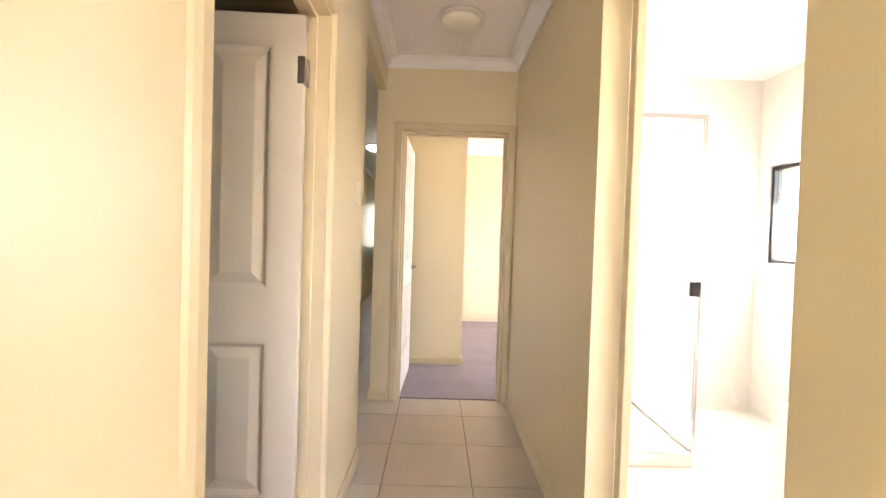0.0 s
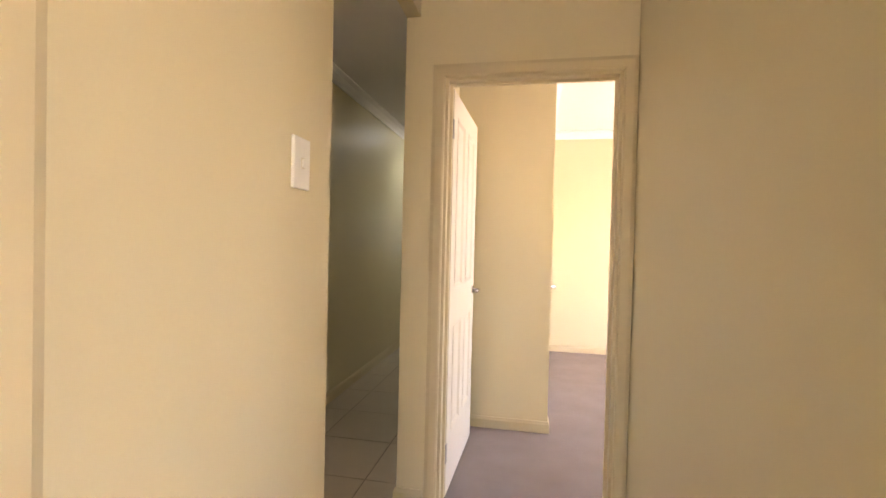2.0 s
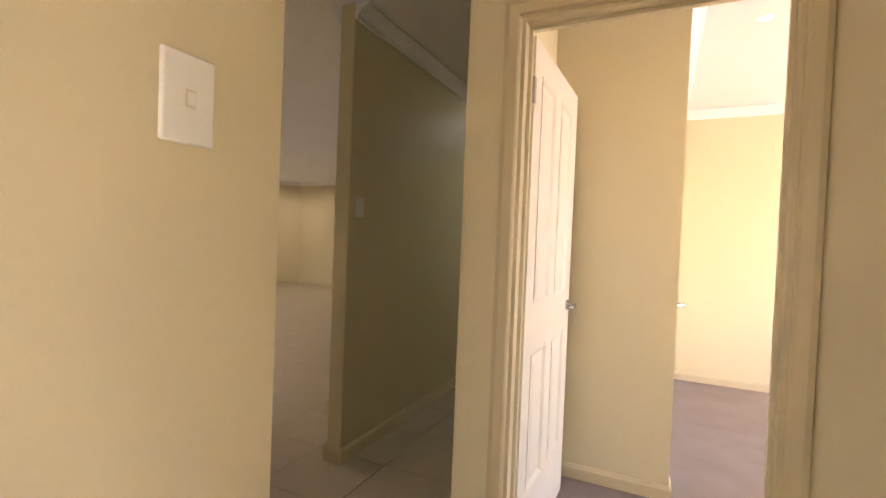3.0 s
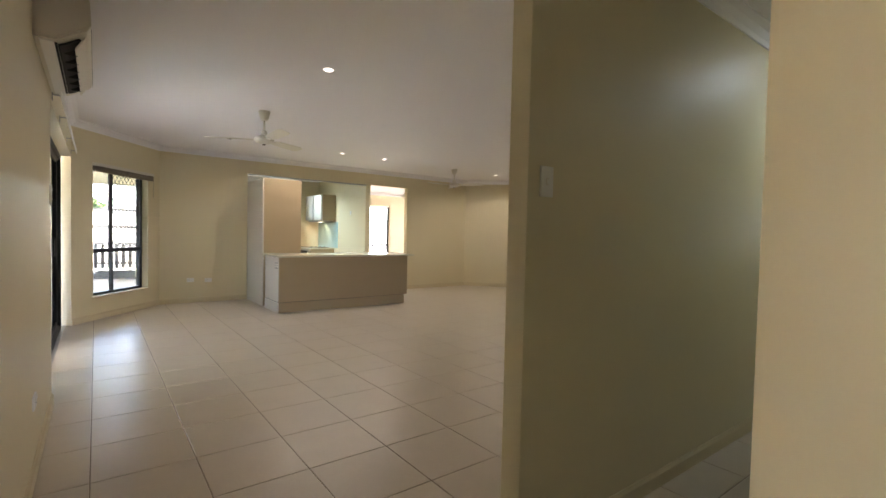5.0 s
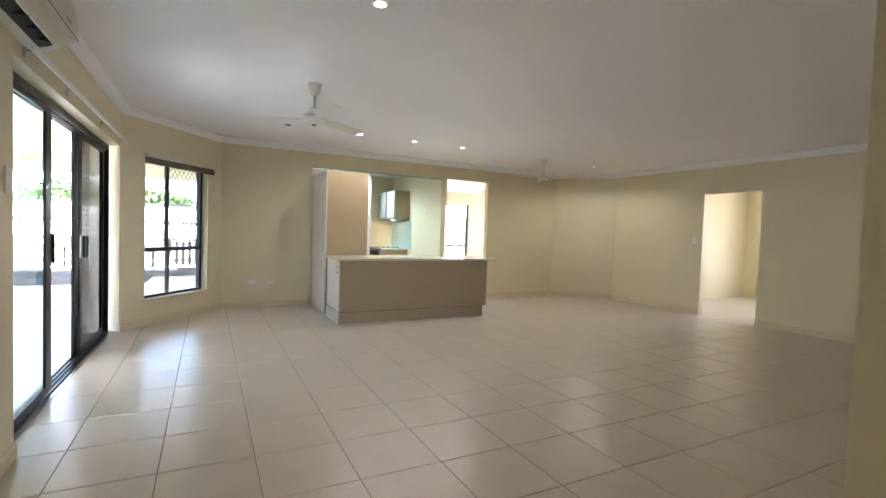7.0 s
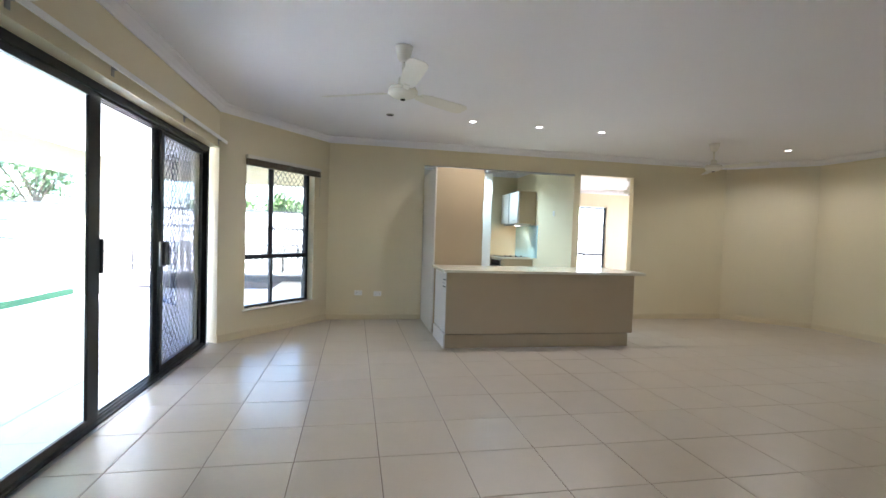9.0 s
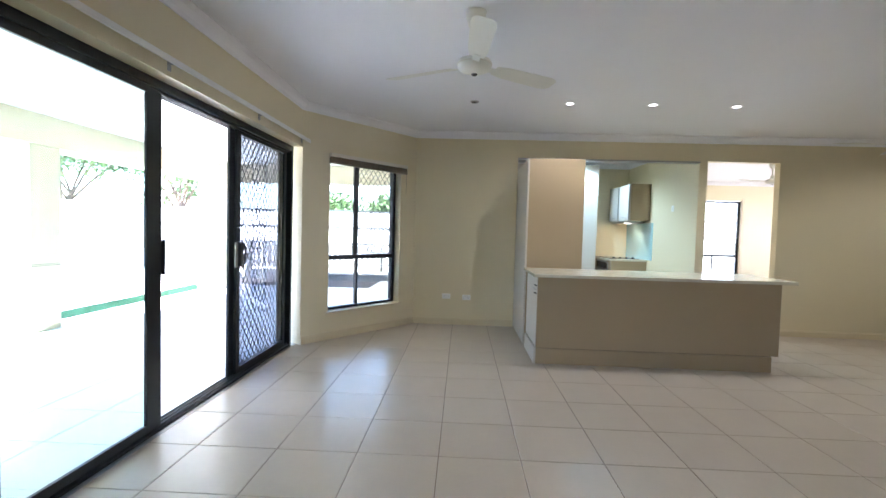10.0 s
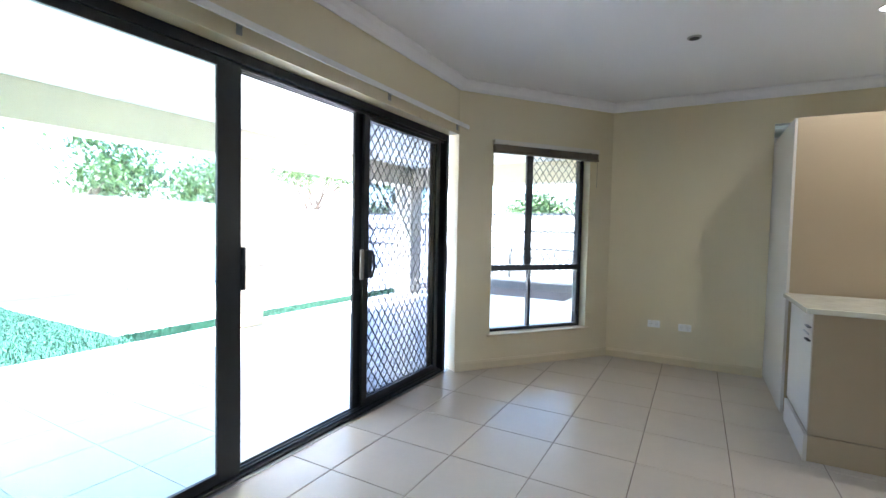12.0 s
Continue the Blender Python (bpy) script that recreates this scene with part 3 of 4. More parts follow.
def window_unit(name, m, w, h, label, transom=None, split=True, screen=False, material=None, f=0.045):
    """A black aluminium window; local x across from 0, y out of doors, z up from 0."""
    ob = thing(name, m, label, "window", kind="structure")
    bm = bmesh.new()
    for a in ((0, f, 0, h), (w - f, w, 0, h), (f, w - f, 0, f), (f, w - f, h - f, h)):
        bx(bm, a[0], a[1], 0.0, 0.07, a[2], a[3], bevel=0.003)
    part("window_frame", bm, material or black_alu, ob)
    z0 = f
    if transom:
        part("transom", box(f, w - f, -0.004, 0.066, transom - 0.028, transom + 0.028, bevel=0.003), black_alu, ob)
        part("lower_mullion", box(w * 0.44 - 0.014, w * 0.44 + 0.014, 0.004, 0.060, f, transom - 0.029, bevel=0.003), black_alu, ob)
        part("pane", box(f - 0.005, w - f + 0.005, 0.030, 0.036, f - 0.005, transom - 0.025), window_glass, ob).visible_shadow = False
        z0 = transom + 0.028
    if split:
        part("mullion", box(w * 0.42 - 0.045, w * 0.42 + 0.010, -0.006, 0.030, z0 + 0.001, h - f - 0.001, bevel=0.003), black_alu, ob)
        part("sash_stile", box(w * 0.42 + 0.012, w * 0.42 + 0.050, 0.032, 0.060, z0 + 0.001, h - f - 0.001, bevel=0.003), black_alu, ob)
    part("pane", box(f - 0.005, w * 0.42, 0.018, 0.024, z0 - 0.004, h - f + 0.004), window_glass, ob).visible_shadow = False
    part("pane", box(w * 0.42 + 0.02, w - f + 0.005, 0.042, 0.048, z0 - 0.004, h - f + 0.004), window_glass, ob).visible_shadow = False
    if screen:
        part("screen_grille", diamond_grille(w * 0.42 + 0.05, w - f, z0, h - f, 0.066), black_alu, ob, "black diamond security grille")
    return ob


def diamond_grille(x0, x1, z0, z1, y, wide=0.078, tall=0.104, r=0.0052):
    """Crossing wavy strands that meet in diamonds."""
    bm = bmesh.new()
    n = max(1, round((x1 - x0) / (wide / 2)))
    steps = max(2, 4 * round((z1 - z0) / tall))
    for k in range(n + 1):
        c = x0 + (x1 - x0) * k / n
        pts = []
        for j in range(steps + 1):
            z = z0 + (z1 - z0) * j / steps
            off = math.cos(2 * math.pi * (z - z0) / tall) * wide / 4 * (1 if k % 2 else -1)
            pts.append((min(max(c + off, x0), x1), y, z))
        tube(bm, pts, r, 4)
    return bm


# ---- sliding door ----
SD0, SD1, SDH = -7.10, -3.80, 2.17
sd = thing("door_4", pose(SD0, SOUTH - 0.10, 0), "black aluminium three-panel sliding door, half open to the patio", "sliding door", kind="structure")
W3 = SD1 - SD0
bm = bmesh.new()
bx(bm, 0.001, 0.050, -0.115, 0, 0, SDH - 0.001, bevel=0.003)
bx(bm, W3 - 0.050, W3 - 0.001, -0.115, 0, 0, SDH - 0.001, bevel=0.003)
bx(bm, 0.050, W3 - 0.050, -0.115, 0, SDH - 0.055, SDH - 0.001, bevel=0.003)
bx(bm, 0.050, W3 - 0.050, -0.115, 0, -0.003, 0.018, bevel=0.002)
for y in (-0.030, -0.060, -0.092):
    bx(bm, 0.050, W3 - 0.050, y, y + 0.005, 0.0185, 0.032)
    bx(bm, 0.050, W3 - 0.050, y, y + 0.005, SDH - 0.075, SDH - 0.0555)
part("frame", bm, black_alu, sd)


def sliding_leaf(name, x0, x1, y, pane, label, left=0.06, right=0.06):
    bm = bmesh.new()
    z0, z1 = 0.034, SDH - 0.058
    for a in ((x0, x0 + left, z0, z1), (x1 - right, x1, z0, z1), (x0 + left, x1 - right, z0, z0 + 0.05), (x0 + left, x1 - right, z1 - 0.045, z1)):
        bx(bm, a[0], a[1], y - 0.024, y, a[2], a[3], bevel=0.003)
    leaf = part(name, bm, black_alu, sd, label)
    if pane:
        part("pane", box(x0 + left - 0.005, x1 - right + 0.005, y - 0.015, y - 0.009, z0 + 0.045, z1 - 0.04), pane, leaf).visible_shadow = False
    return leaf


sliding_leaf("fixed_leaf", 2.185, W3 - 0.052, -0.004, tinted_glass, "fixed glass panel in a black frame", left=0.13)
part("pull", box(2.168, 2.185, -0.016, 0.012, 0.98, 1.20, bevel=0.004), black_alu, sd, "black finger pull")
sliding_leaf("glass_leaf", 0.10, 1.175, -0.034, screen_glass, "sliding glass panel pushed back behind the screen")
screen = sliding_leaf("screen_leaf", 0.052, 1.235, -0.068, None, "security screen panel with a diamond grille", left=0.15, right=0.13)
part("grille", diamond_grille(0.203, 1.104, 0.085, SDH - 0.105, -0.080), black_alu, screen, "black diamond grille")
bm = box(1.185, 1.222, -0.030, -0.016, 0.95, 1.16, bevel=0.006)
part("lock_plate", bm, steel, sd, "worn steel lock plate")
bm = tube(bmesh.new(), [(1.135 + 0.035 * math.cos(a), 0.004 + 0.0 * a, 1.055 + 0.095 * math.sin(a)) for a in [math.pi * (0.5 + k / 10) for k in range(11)]], 0.010)
bx(bm, 1.118, 1.168, -0.033, 0.002, 0.955, 1.155, bevel=0.006)
part("door_handle", bm, black_alu, sd, "black D-shaped pull handle")
part("sill_strip", box(0.0, W3, 0.002, 0.030, -0.003, 0.004, bevel=0.001), steel, sd, "metal threshold strip")

# curtain rail over the sliding door
rail = thing("curtain_rail", pose(0, SOUTH, 0), "slim white curtain rail on brackets above the sliding door", "curtain rail")
part("rail", box(-7.22, -3.85, 0.050, 0.062, 2.225, 2.262, bevel=0.003), white_plastic, rail)
part("end_cap", box(-7.235, -7.2205, 0.020, 0.064, 2.222, 2.265, bevel=0.003), white_plastic, rail)
for x in (-7.05, -6.02, -4.82, -3.95):
    bm = bx(bmesh.new(), x - 0.015, x + 0.015, 0.0005, 0.006, 2.20, 2.255)
    bx(bm, x - 0.010, x + 0.010, 0.006, 0.050, 2.238, 2.246)
    part("bracket", bm, steel, rail)

# air conditioner
ac = thing("air_conditioner", pose(-3.99, SOUTH, 2.255) @ Matrix.Diagonal((1, 1.16, 1.04, 1)), "cream wall-mounted split air conditioner with its louvre open", "air conditioner")
prof = [(0.0, 0.0), (0.075, 0.0), (0.10, 0.012), (0.155, 0.052), (0.19, 0.075), (0.205, 0.11), (0.20, 0.22), (0.185, 0.27), (0.165, 0.285), (0.0, 0.285)]
bm = prism(bmesh.new(), prof, 0.0, 1.32, "x")
bmesh.ops.bevel(bm, geom=[e for e in bm.edges if abs(e.verts[0].co.x - e.verts[1].co.x) < 1e-5], offset=0.010, segments=2, affect="EDGES")
body = part("body", bm, cream_plastic, ac)
# solid strip on the body; the opening's shade is only its colour
part("air_outlet", prism(bmesh.new(), [(0.082, -0.001), (0.104, 0.010), (0.158, 0.049), (0.166, 0.046), (0.112, 0.004), (0.088, -0.006)], 0.12, 1.24, "x"), dark_gap, body, "air outlet slot, its shaded inside put into a near-black colour")
part("louvre", prism(bmesh.new(), [(0.176, 0.062), (0.182, 0.062), (0.150, -0.005), (0.143, -0.004)], 0.13, 1.23, "x"), cream_plastic, body, "open cream louvre flap")
for k in range(6):
    part("vane", box(0.25 + 0.17 * k, 0.255 + 0.17 * k, 0.10, 0.15, -0.008, 0.030), dark_gap, body)
part("lower_slit", box(0.10, 1.26, 0.071, 0.080, -0.0035, 0.006), dark_gap, body, "thin dark slit under the outlet")
part("badge", box(0.16, 0.25, 0.2035, 0.2065, 0.125, 0.140), steel, body)
part("seam", box(0.012, 1.308, 0.2040, 0.2055, 0.088, 0.091), dark_gap, body)
part("bottom_panel", box(0.03, 1.29, 0.018, 0.070, -0.006, -0.0002, bevel=0.002), white_plastic, body)

# corner window with its raised blind
WANG = math.degrees(math.atan2(ANG_DIR.y, ANG_DIR.x))
NRM = Vector((ANG_DIR.y, -ANG_DIR.x, 0))
if NRM.dot(Vector((1, 1, 0))) < 0:
    NRM = -NRM


def on_angle(u, out, z, turn=0):
    """A pose on the angled wall: x along it from the sliding door's corner, y out of doors."""
    p = Vector((*CORNER_A, 0)) + ANG_DIR * u - NRM * out
    x, y = ANG_DIR, -NRM
    return Matrix(((x.x, y.x, 0, p.x), (x.y, y.y, 0, p.y), (0, 0, 1, z), (0, 0, 0, 1)))


window_unit("window_1", on_angle(WU0 + 0.002, 0.095, WZ0 + 0.002), WU1 - WU0 - 0.004, WZ1 - WZ0 - 0.004, "tall black aluminium window with a diamond screen", transom=0.635, screen=True)
sill = structure("window_sill", box(-0.02, WU1 - WU0 + 0.05, -0.022, 0.094, -0.004, 0.016, bevel=0.004), trim_paint, "cream painted window sill", "window sill")
sill.matrix_basis = on_angle(WU0 - 0.01, 0.0, WZ0)
bl = thing("window_blind", on_angle(WU0 - 0.02, 0, 2.07), "brown timber-look blind raised to the top of the window", "blind")
bw = WU1 - WU0 + 0.09
part("headrail", box(0, bw, -0.055, -0.003, 0.045, 0.085, bevel=0.003), cream_plastic, bl)
for k in range(7):
    part("slat", box(0.006, bw - 0.006, -0.052 + 0.002 * (k % 2), -0.006 + 0.002 * (k % 2), -0.012 + 0.008 * k, -0.0065 + 0.008 * k, bevel=0.001), blind_fabric, bl)
part("bottom_rail", box(0.004, bw - 0.004, -0.054, -0.004, -0.034, -0.014, bevel=0.004), blind_fabric, bl)
for x in (0.12, bw / 2, bw - 0.12):
    part("ladder_tape", box(x - 0.012, x + 0.012, -0.0575, -0.0555, -0.034, 0.046), blind_fabric, bl)
part("cord", tube(bmesh.new(), [(bw - 0.03, -0.058, 0.04), (bw - 0.028, -0.060, -0.15), (bw - 0.03, -0.058, -0.30)], 0.002, 5), blind_fabric, bl)

# ---- ceiling fans, downlights ----


def ceiling_fan(m, label, blade0=3):
    ob = thing("ceiling_fan", m, label, "ceiling fan", "ceiling fans")
    part("canopy", lathe(bmesh.new(), [(0.066, -0.0005), (0.064, -0.012), (0.045, -0.085), (0.030, -0.104), (0.014, -0.106)], 28), fan_enamel, ob, smooth=True)
    part("rod", lathe(bmesh.new(), [(0.011, -0.2195), (0.011, -0.1065)], 14), fan_enamel, ob, smooth=True)
    part("yoke", lathe(bmesh.new(), [(0.030, -0.275), (0.036, -0.26), (0.034, -0.228), (0.022, -0.2195)], 20), fan_enamel, ob, smooth=True)
    motor = part("motor", lathe(bmesh.new(), [(0.02, -0.375), (0.055, -0.368), (0.092, -0.352), (0.105, -0.335), (0.107, -0.315), (0.098, -0.295), (0.06, -0.282), (0.03, -0.2755)], 36), fan_enamel, ob, smooth=True)
    part("band", lathe(bmesh.new(), [(0.1075, -0.3255), (0.1085, -0.323), (0.1085, -0.319), (0.1075, -0.3165)], 36), cream_plastic, motor)
    part("cap", lathe(bmesh.new(), [(0.016, -0.384), (0.019, -0.3755)], 16), dark_gap, motor)
    for k in range(3):
        turn = Matrix.Rotation(radians(blade0 + 120 * k), 4, "Z")
        bm = bmesh.new()
        edge = [(0.15, 0.042), (0.24, 0.058), (0.57, 0.068), (0.62, 0.060), (0.645, 0.038)]
        top = [(x, y) for x, y in edge] + [(x, -y) for x, y in reversed(edge)]
        prism(bm, top, -0.0015, 0.0015, "z")
        bm.transform(turn @ Matrix.Translation((0, 0, -0.325)) @ Matrix.Rotation(radians(-14), 4, "X"))
        blade = part("blade", bm, fan_enamel, ob)
        bm = box(0.085, 0.19, -0.022, 0.022, -0.004, 0.001, bevel=0.001)
        bm.transform(turn @ Matrix.Translation((0, 0, -0.328)) @ Matrix.Rotation(radians(-14), 4, "X"))
        part("blade_arm", bm, fan_enamel, blade)
    return ob


fan = ceiling_fan(pose(-5.02, 2.52, CEIL), "white three-blade ceiling fan near the sliding door")
tagged(copy_thing(fan, pose(-7.11, 6.97, CEIL, 0, 0, 25)), "white three-blade ceiling fan beyond the island")
tagged(copy_thing(fan, pose(-10.5, 7.9, CEIL, 0, 0, 40)), "white ceiling fan in the family room")


def downlight(x, y, z, glow_mat, label="small round recessed downlight, switched on", r=0.036):
    ob = thing("downlight", pose(x, y, z), label, "downlight", "ceiling downlights")
    bm = bmesh.new()
    rings = [(r, -0.001), (r + 0.012, -0.006), (r + 0.016, -0.004), (r + 0.017, -0.0005)]
    lathe_open = []
    for rr, zz in rings:
        lathe_open.append([bm.verts.new((rr * math.cos(2 * math.pi * k / 28), rr * math.sin(2 * math.pi * k / 28), zz)) for k in range(28)])
    for a, b in zip(lathe_open, lathe_open[1:]):
        for k in range(28):
            bm.faces.new((a[k], a[(k + 1) % 28], b[(k + 1) % 28], b[k]))
    bmesh.ops.recalc_face_normals(bm, faces=bm.faces)
    part("rim", bm, white_plastic, ob, smooth=True)
    part("lens", lathe(bmesh.new(), [(r - 0.002, -0.003), (r - 0.001, -0.0008)], 28), glow_mat, ob, "glowing lens")
    return ob


for x, y in ((-3.24, 2.54), (-6.99, 3.55), (-6.99, 4.39), (-7.00, 5.23), (-7.16, 8.22)):
    downlight(x, y, CEIL, lamp_warm)
    lamp_spot("downlight_lamp", (x, y, CEIL - 0.03), (x, y, 0), 1.8, (1.0, 0.93, 0.80), 160, 0.03)
for x, y in ((-9.2, 3.6), (-10.2, 4.6)):
    downlight(x, y, CEIL + 0.003, lamp_cool, "small round kitchen downlight, switched on")
    lamp_spot("kitchen_lamp", (x, y, CEIL - 0.09), (x, y, 0), 7, COOL, 150, 0.06)
downlight(1.42, 3.35, HCEIL + 0.003, lamp_warm, "small round bedroom downlight, switched on")
sp = thing("ceiling_sensor", pose(-6.97, 2.565, CEIL), "small flush round ceiling sensor with a dark centre", "sensor")
part("ring", lathe(bmesh.new(), [(0.046, -0.0005), (0.044, -0.006), (0.036, -0.008)], 24), steel, sp, smooth=True)
part("centre", lathe(bmesh.new(), [(0.032, -0.0082), (0.030, -0.011)], 24), dark_gap, sp)
# weak cool lamp added at that unseen fitting
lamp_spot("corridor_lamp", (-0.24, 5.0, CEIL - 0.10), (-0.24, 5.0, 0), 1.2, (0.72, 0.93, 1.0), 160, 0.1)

# ---- kitchen ----
island = thing("kitchen_island", pose(-6.71, 3.22, 0), "taupe laminate kitchen island with a recessed plinth", "kitchen island")
part("back_panel", box(-0.035, 0.0, 0.02, 2.37, 0.165, 0.87, bevel=0.002), laminate, island)
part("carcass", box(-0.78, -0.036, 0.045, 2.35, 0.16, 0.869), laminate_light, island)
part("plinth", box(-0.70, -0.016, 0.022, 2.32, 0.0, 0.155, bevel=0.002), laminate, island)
# near-black strip painting the shadow line between plinth and back panel
part("kick_shade_strip", box(-0.70, -0.030, 0.03, 2.31, 0.1552, 0.1598), dark_gap, island)
part("end_stile", box(-0.70, -0.016, 0.004, 0.0218, 0.0, 0.159), laminate_light, island)
door = part("end_door", box(-0.74, -0.037, 0.022, 0.0445, 0.165, 0.862, bevel=0.002), laminate_light, island, "pale laminate cupboard door")
part("handle", box(-0.20, -0.06, 0.006, 0.012, 0.735, 0.745), steel, door, "slim steel bar handle")
for z in (0.70, 0.78):
    part("handle_foot", box(-0.155, -0.060, 0.004, 0.0215, z - 0.003, z + 0.003), dark_gap, door)
# dark strip in place of the shaded recess beside the pantry
part("end_shade_strip", box(-0.765, -0.745, 0.030, 0.044, 0.165, 0.866), dark_gap, island)
top = thing("island_benchtop", pose(-6.71, 3.20, 0.871), "pale stone-look benchtop on the kitchen island", "benchtop")
part("slab", box(-0.80, 0.022, 0.0, 2.53, 0.0, 0.032, bevel=0.004), benchtop_stone, top)

tall = thing("pantry_cupboard", pose(WEST + 0.10, 3.22, 0), "tall taupe pantry cupboard beside the island", "cupboard")
# paler laminate than the front: window light on this side is in the colour
part("side_panel", box(-0.30, 0.86, 0.0, 0.018, 0.0, 2.17, bevel=0.002), laminate_light, tall, "end panel in a paler tone, with the window's light in its colour")
part("front_panel", box(0.842, 0.86, 0.0185, 0.655, 0.14, 2.17, bevel=0.002), laminate, tall)
part("carcass", box(-0.28, 0.841, 0.0185, 0.65, 0.14, 2.165), laminate, tall)
part("plinth", box(-0.24, 0.80, 0.0185, 0.64, 0.0, 0.139), laminate, tall)
shelf = thing("cornice_strip", pose(WEST, 3.21, 2.306), "thin grey strip under the head of the kitchen opening", "trim")
part("strip", box(-0.10, 0.02, 0.0, 2.43, 0.0, 0.018), steel, shelf)

bench = thing("kitchen_bench", pose(KB, KR, 0), "kitchen bench with an oven under the cooktop", "kitchen bench")
part("carcass", box(0.0, 1.00, -0.60, -0.002, 0.12, 0.86), laminate, bench)
part("plinth", box(0.0, 0.97, -0.55, -0.002, 0.0, 0.119), laminate, bench)
part("end_panel", box(1.0005, 1.02, -0.60, -0.002, 0.0, 0.862, bevel=0.002), laminate, bench)
oven = part("oven_front", box(0.28, 0.88, -0.622, -0.601, 0.16, 0.84, bevel=0.004), steel, bench, "steel oven front")
part("oven_window", box(0.34, 0.82, -0.626, -0.6225, 0.28, 0.62), cooktop_glass, oven)
part("oven_handle", tube(bmesh.new(), [(0.34, -0.655, 0.68), (0.82, -0.655, 0.68)], 0.009), steel, oven)
part("control_strip", box(0.30, 0.86, -0.626, -0.6225, 0.72, 0.82), cooktop_glass, oven)
kb = thing("kitchen_benchtop", pose(KB, KR, 0.863), "pale stone-look kitchen benchtop", "benchtop")
part("slab", box(0.0, 1.04, -0.63, -0.002, 0.0, 0.032, bevel=0.003), benchtop_stone, kb)
hob = thing("cooktop", pose(KB + 0.56, KR - 0.32, 0.8955), "black glass cooktop with a row of knobs", "cooktop")
part("glass_top", box(-0.29, 0.29, -0.25, 0.25, 0.0, 0.008, bevel=0.003), cooktop_glass, hob)
for k in range(4):
    part("knob", lathe(bmesh.new(), [(0.020, 0.0082), (0.018, 0.028)], 14, (0.24, -0.17 + 0.11 * k, 0)), dark_gap, hob)
sb = thing("splashback", pose(KB + 0.02, KR, 0.896), "pale aqua glass splashback behind the cooktop", "splashback")
part("sheet", box(0.0, 1.20, -0.010, -0.001, 0.0, 0.63), splash_glass, sb)
for x0, x1, h in ((KB + 0.01, KB + 0.535, ""), (KB + 0.54, KB + 1.08, "")):
    cup = thing("wall_cupboard", pose(x0, KR, 1.56), "pale overhead kitchen cupboard with steel edges", "cupboard", "overhead cupboards")
    w = x1 - x0
    part("body", box(0.0, w, -0.33, -0.002, 0.0, 0.62), laminate, cup)
    d1 = part("door", box(0.004, w - 0.004, -0.350, -0.331, 0.004, 0.616, bevel=0.002), laminate_light, cup, "pale cupboard door")
    part("edge_pull", box(w - 0.045, w - 0.006, -0.356, -0.3505, 0.01, 0.61), steel, d1)
    part("handle", box(0.22, 0.36, -0.362, -0.3505, 0.05, 0.058), steel, d1)
hood = thing("range_hood", pose(KB + 0.56, KR, 1.52), "slim steel slide-out range hood under the cupboards", "range hood")
part("body", box(-0.30, 0.30, -0.36, -0.004, 0.0, 0.038, bevel=0.003), steel, hood)
part("lamp", box(0.10, 0.22, -0.28, -0.20, -0.004, -0.0005), lamp_warm, hood, "small glowing hood lamp")
lamp_spot("hood_lamp", (KB + 0.72, KR - 0.24, 1.51), (KB + 0.4, KR - 0.2, 0.9), 1.0, (1.0, 0.72, 0.45), 150)
white_cup = thing("linen_cupboard", pose(KB, 4.35, 0), "tall white cupboard with two doors at the kitchen's back", "cupboard")
part("body", box(0.0, 0.58, -1.2, 0.55, 0.10, 2.55), laminate_light, white_cup)
part("plinth", box(0.0, 0.54, -1.2, 0.55, 0.0, 0.099), laminate_light, white_cup)
for z0, z1 in ((0.105, 1.98), (1.99, 2.54)):
    part("door", box(0.5805, 0.60, 0.0, 0.545, z0, z1, bevel=0.002), laminate_light, white_cup)
    part("door", box(0.5805, 0.60, -0.60, -0.005, z0, z1, bevel=0.002), laminate_light, white_cup)

win2 = window_unit("window_2", Matrix.Translation((-13.55, 8.105, 0.253)) @ Matrix.Rotation(radians(90), 4, "Z"), 1.06, 1.94, "tall black window of the family room", transom=0.62, split=False)
for z in (0.82, 0.90, 1.42):
    part("glazing_bar", box(0.046, 1.014, 0.008, 0.026, z, z + 0.018), black_alu, win2)
wsurr = structure("trim_window_2", box(-13.499, -13.482, 9.17, 9.23, 0.22, 2.26), trim_paint, "pale window trim", "trim")
window_unit("window_3", Matrix.Translation((3.29, 1.617, 1.183)) @ Matrix.Rotation(radians(-90), 4, "Z"), 0.86, 0.73, "small black bathroom window", split=False, f=0.024)
window_unit("window_4", pose(-0.66, NORTH + 0.02, 1.003), 0.64, 1.09, "small dark window at the corridor's end", split=False)

# ---- bathroom ----
shower = thing("shower_screen", pose(HR + 0.111, 0.74, 0.0), "clear glass shower screen in a slim chrome frame", "shower screen")
SX, SY, SZ = 0.835, 0.955, 2.05
part("tray", box(0.0, SX, 0.0, SY - 0.001, 0.0, 0.075, bevel=0.006), white_tile, shower, "white tiled shower hob")
for x, y in ((SX - 0.025, 0.0), (0.0, 0.0), (SX - 0.025, SY - 0.028)):
    part("post", box(x, x + 0.022, y, y + 0.022, 0.076, SZ, bevel=0.003), chrome, shower)
part("front_head", box(0.023, SX - 0.026, 0.002, 0.020, SZ - 0.026, SZ, bevel=0.003), steel, shower)
part("side_head", box(SX - 0.023, SX - 0.005, 0.0225, SY - 0.029, SZ - 0.024, SZ - 0.001, bevel=0.003), chrome, shower)
part("front_rail", box(0.023, SX - 0.026, 0.002, 0.020, 0.076, 0.096, bevel=0.003), chrome, shower)
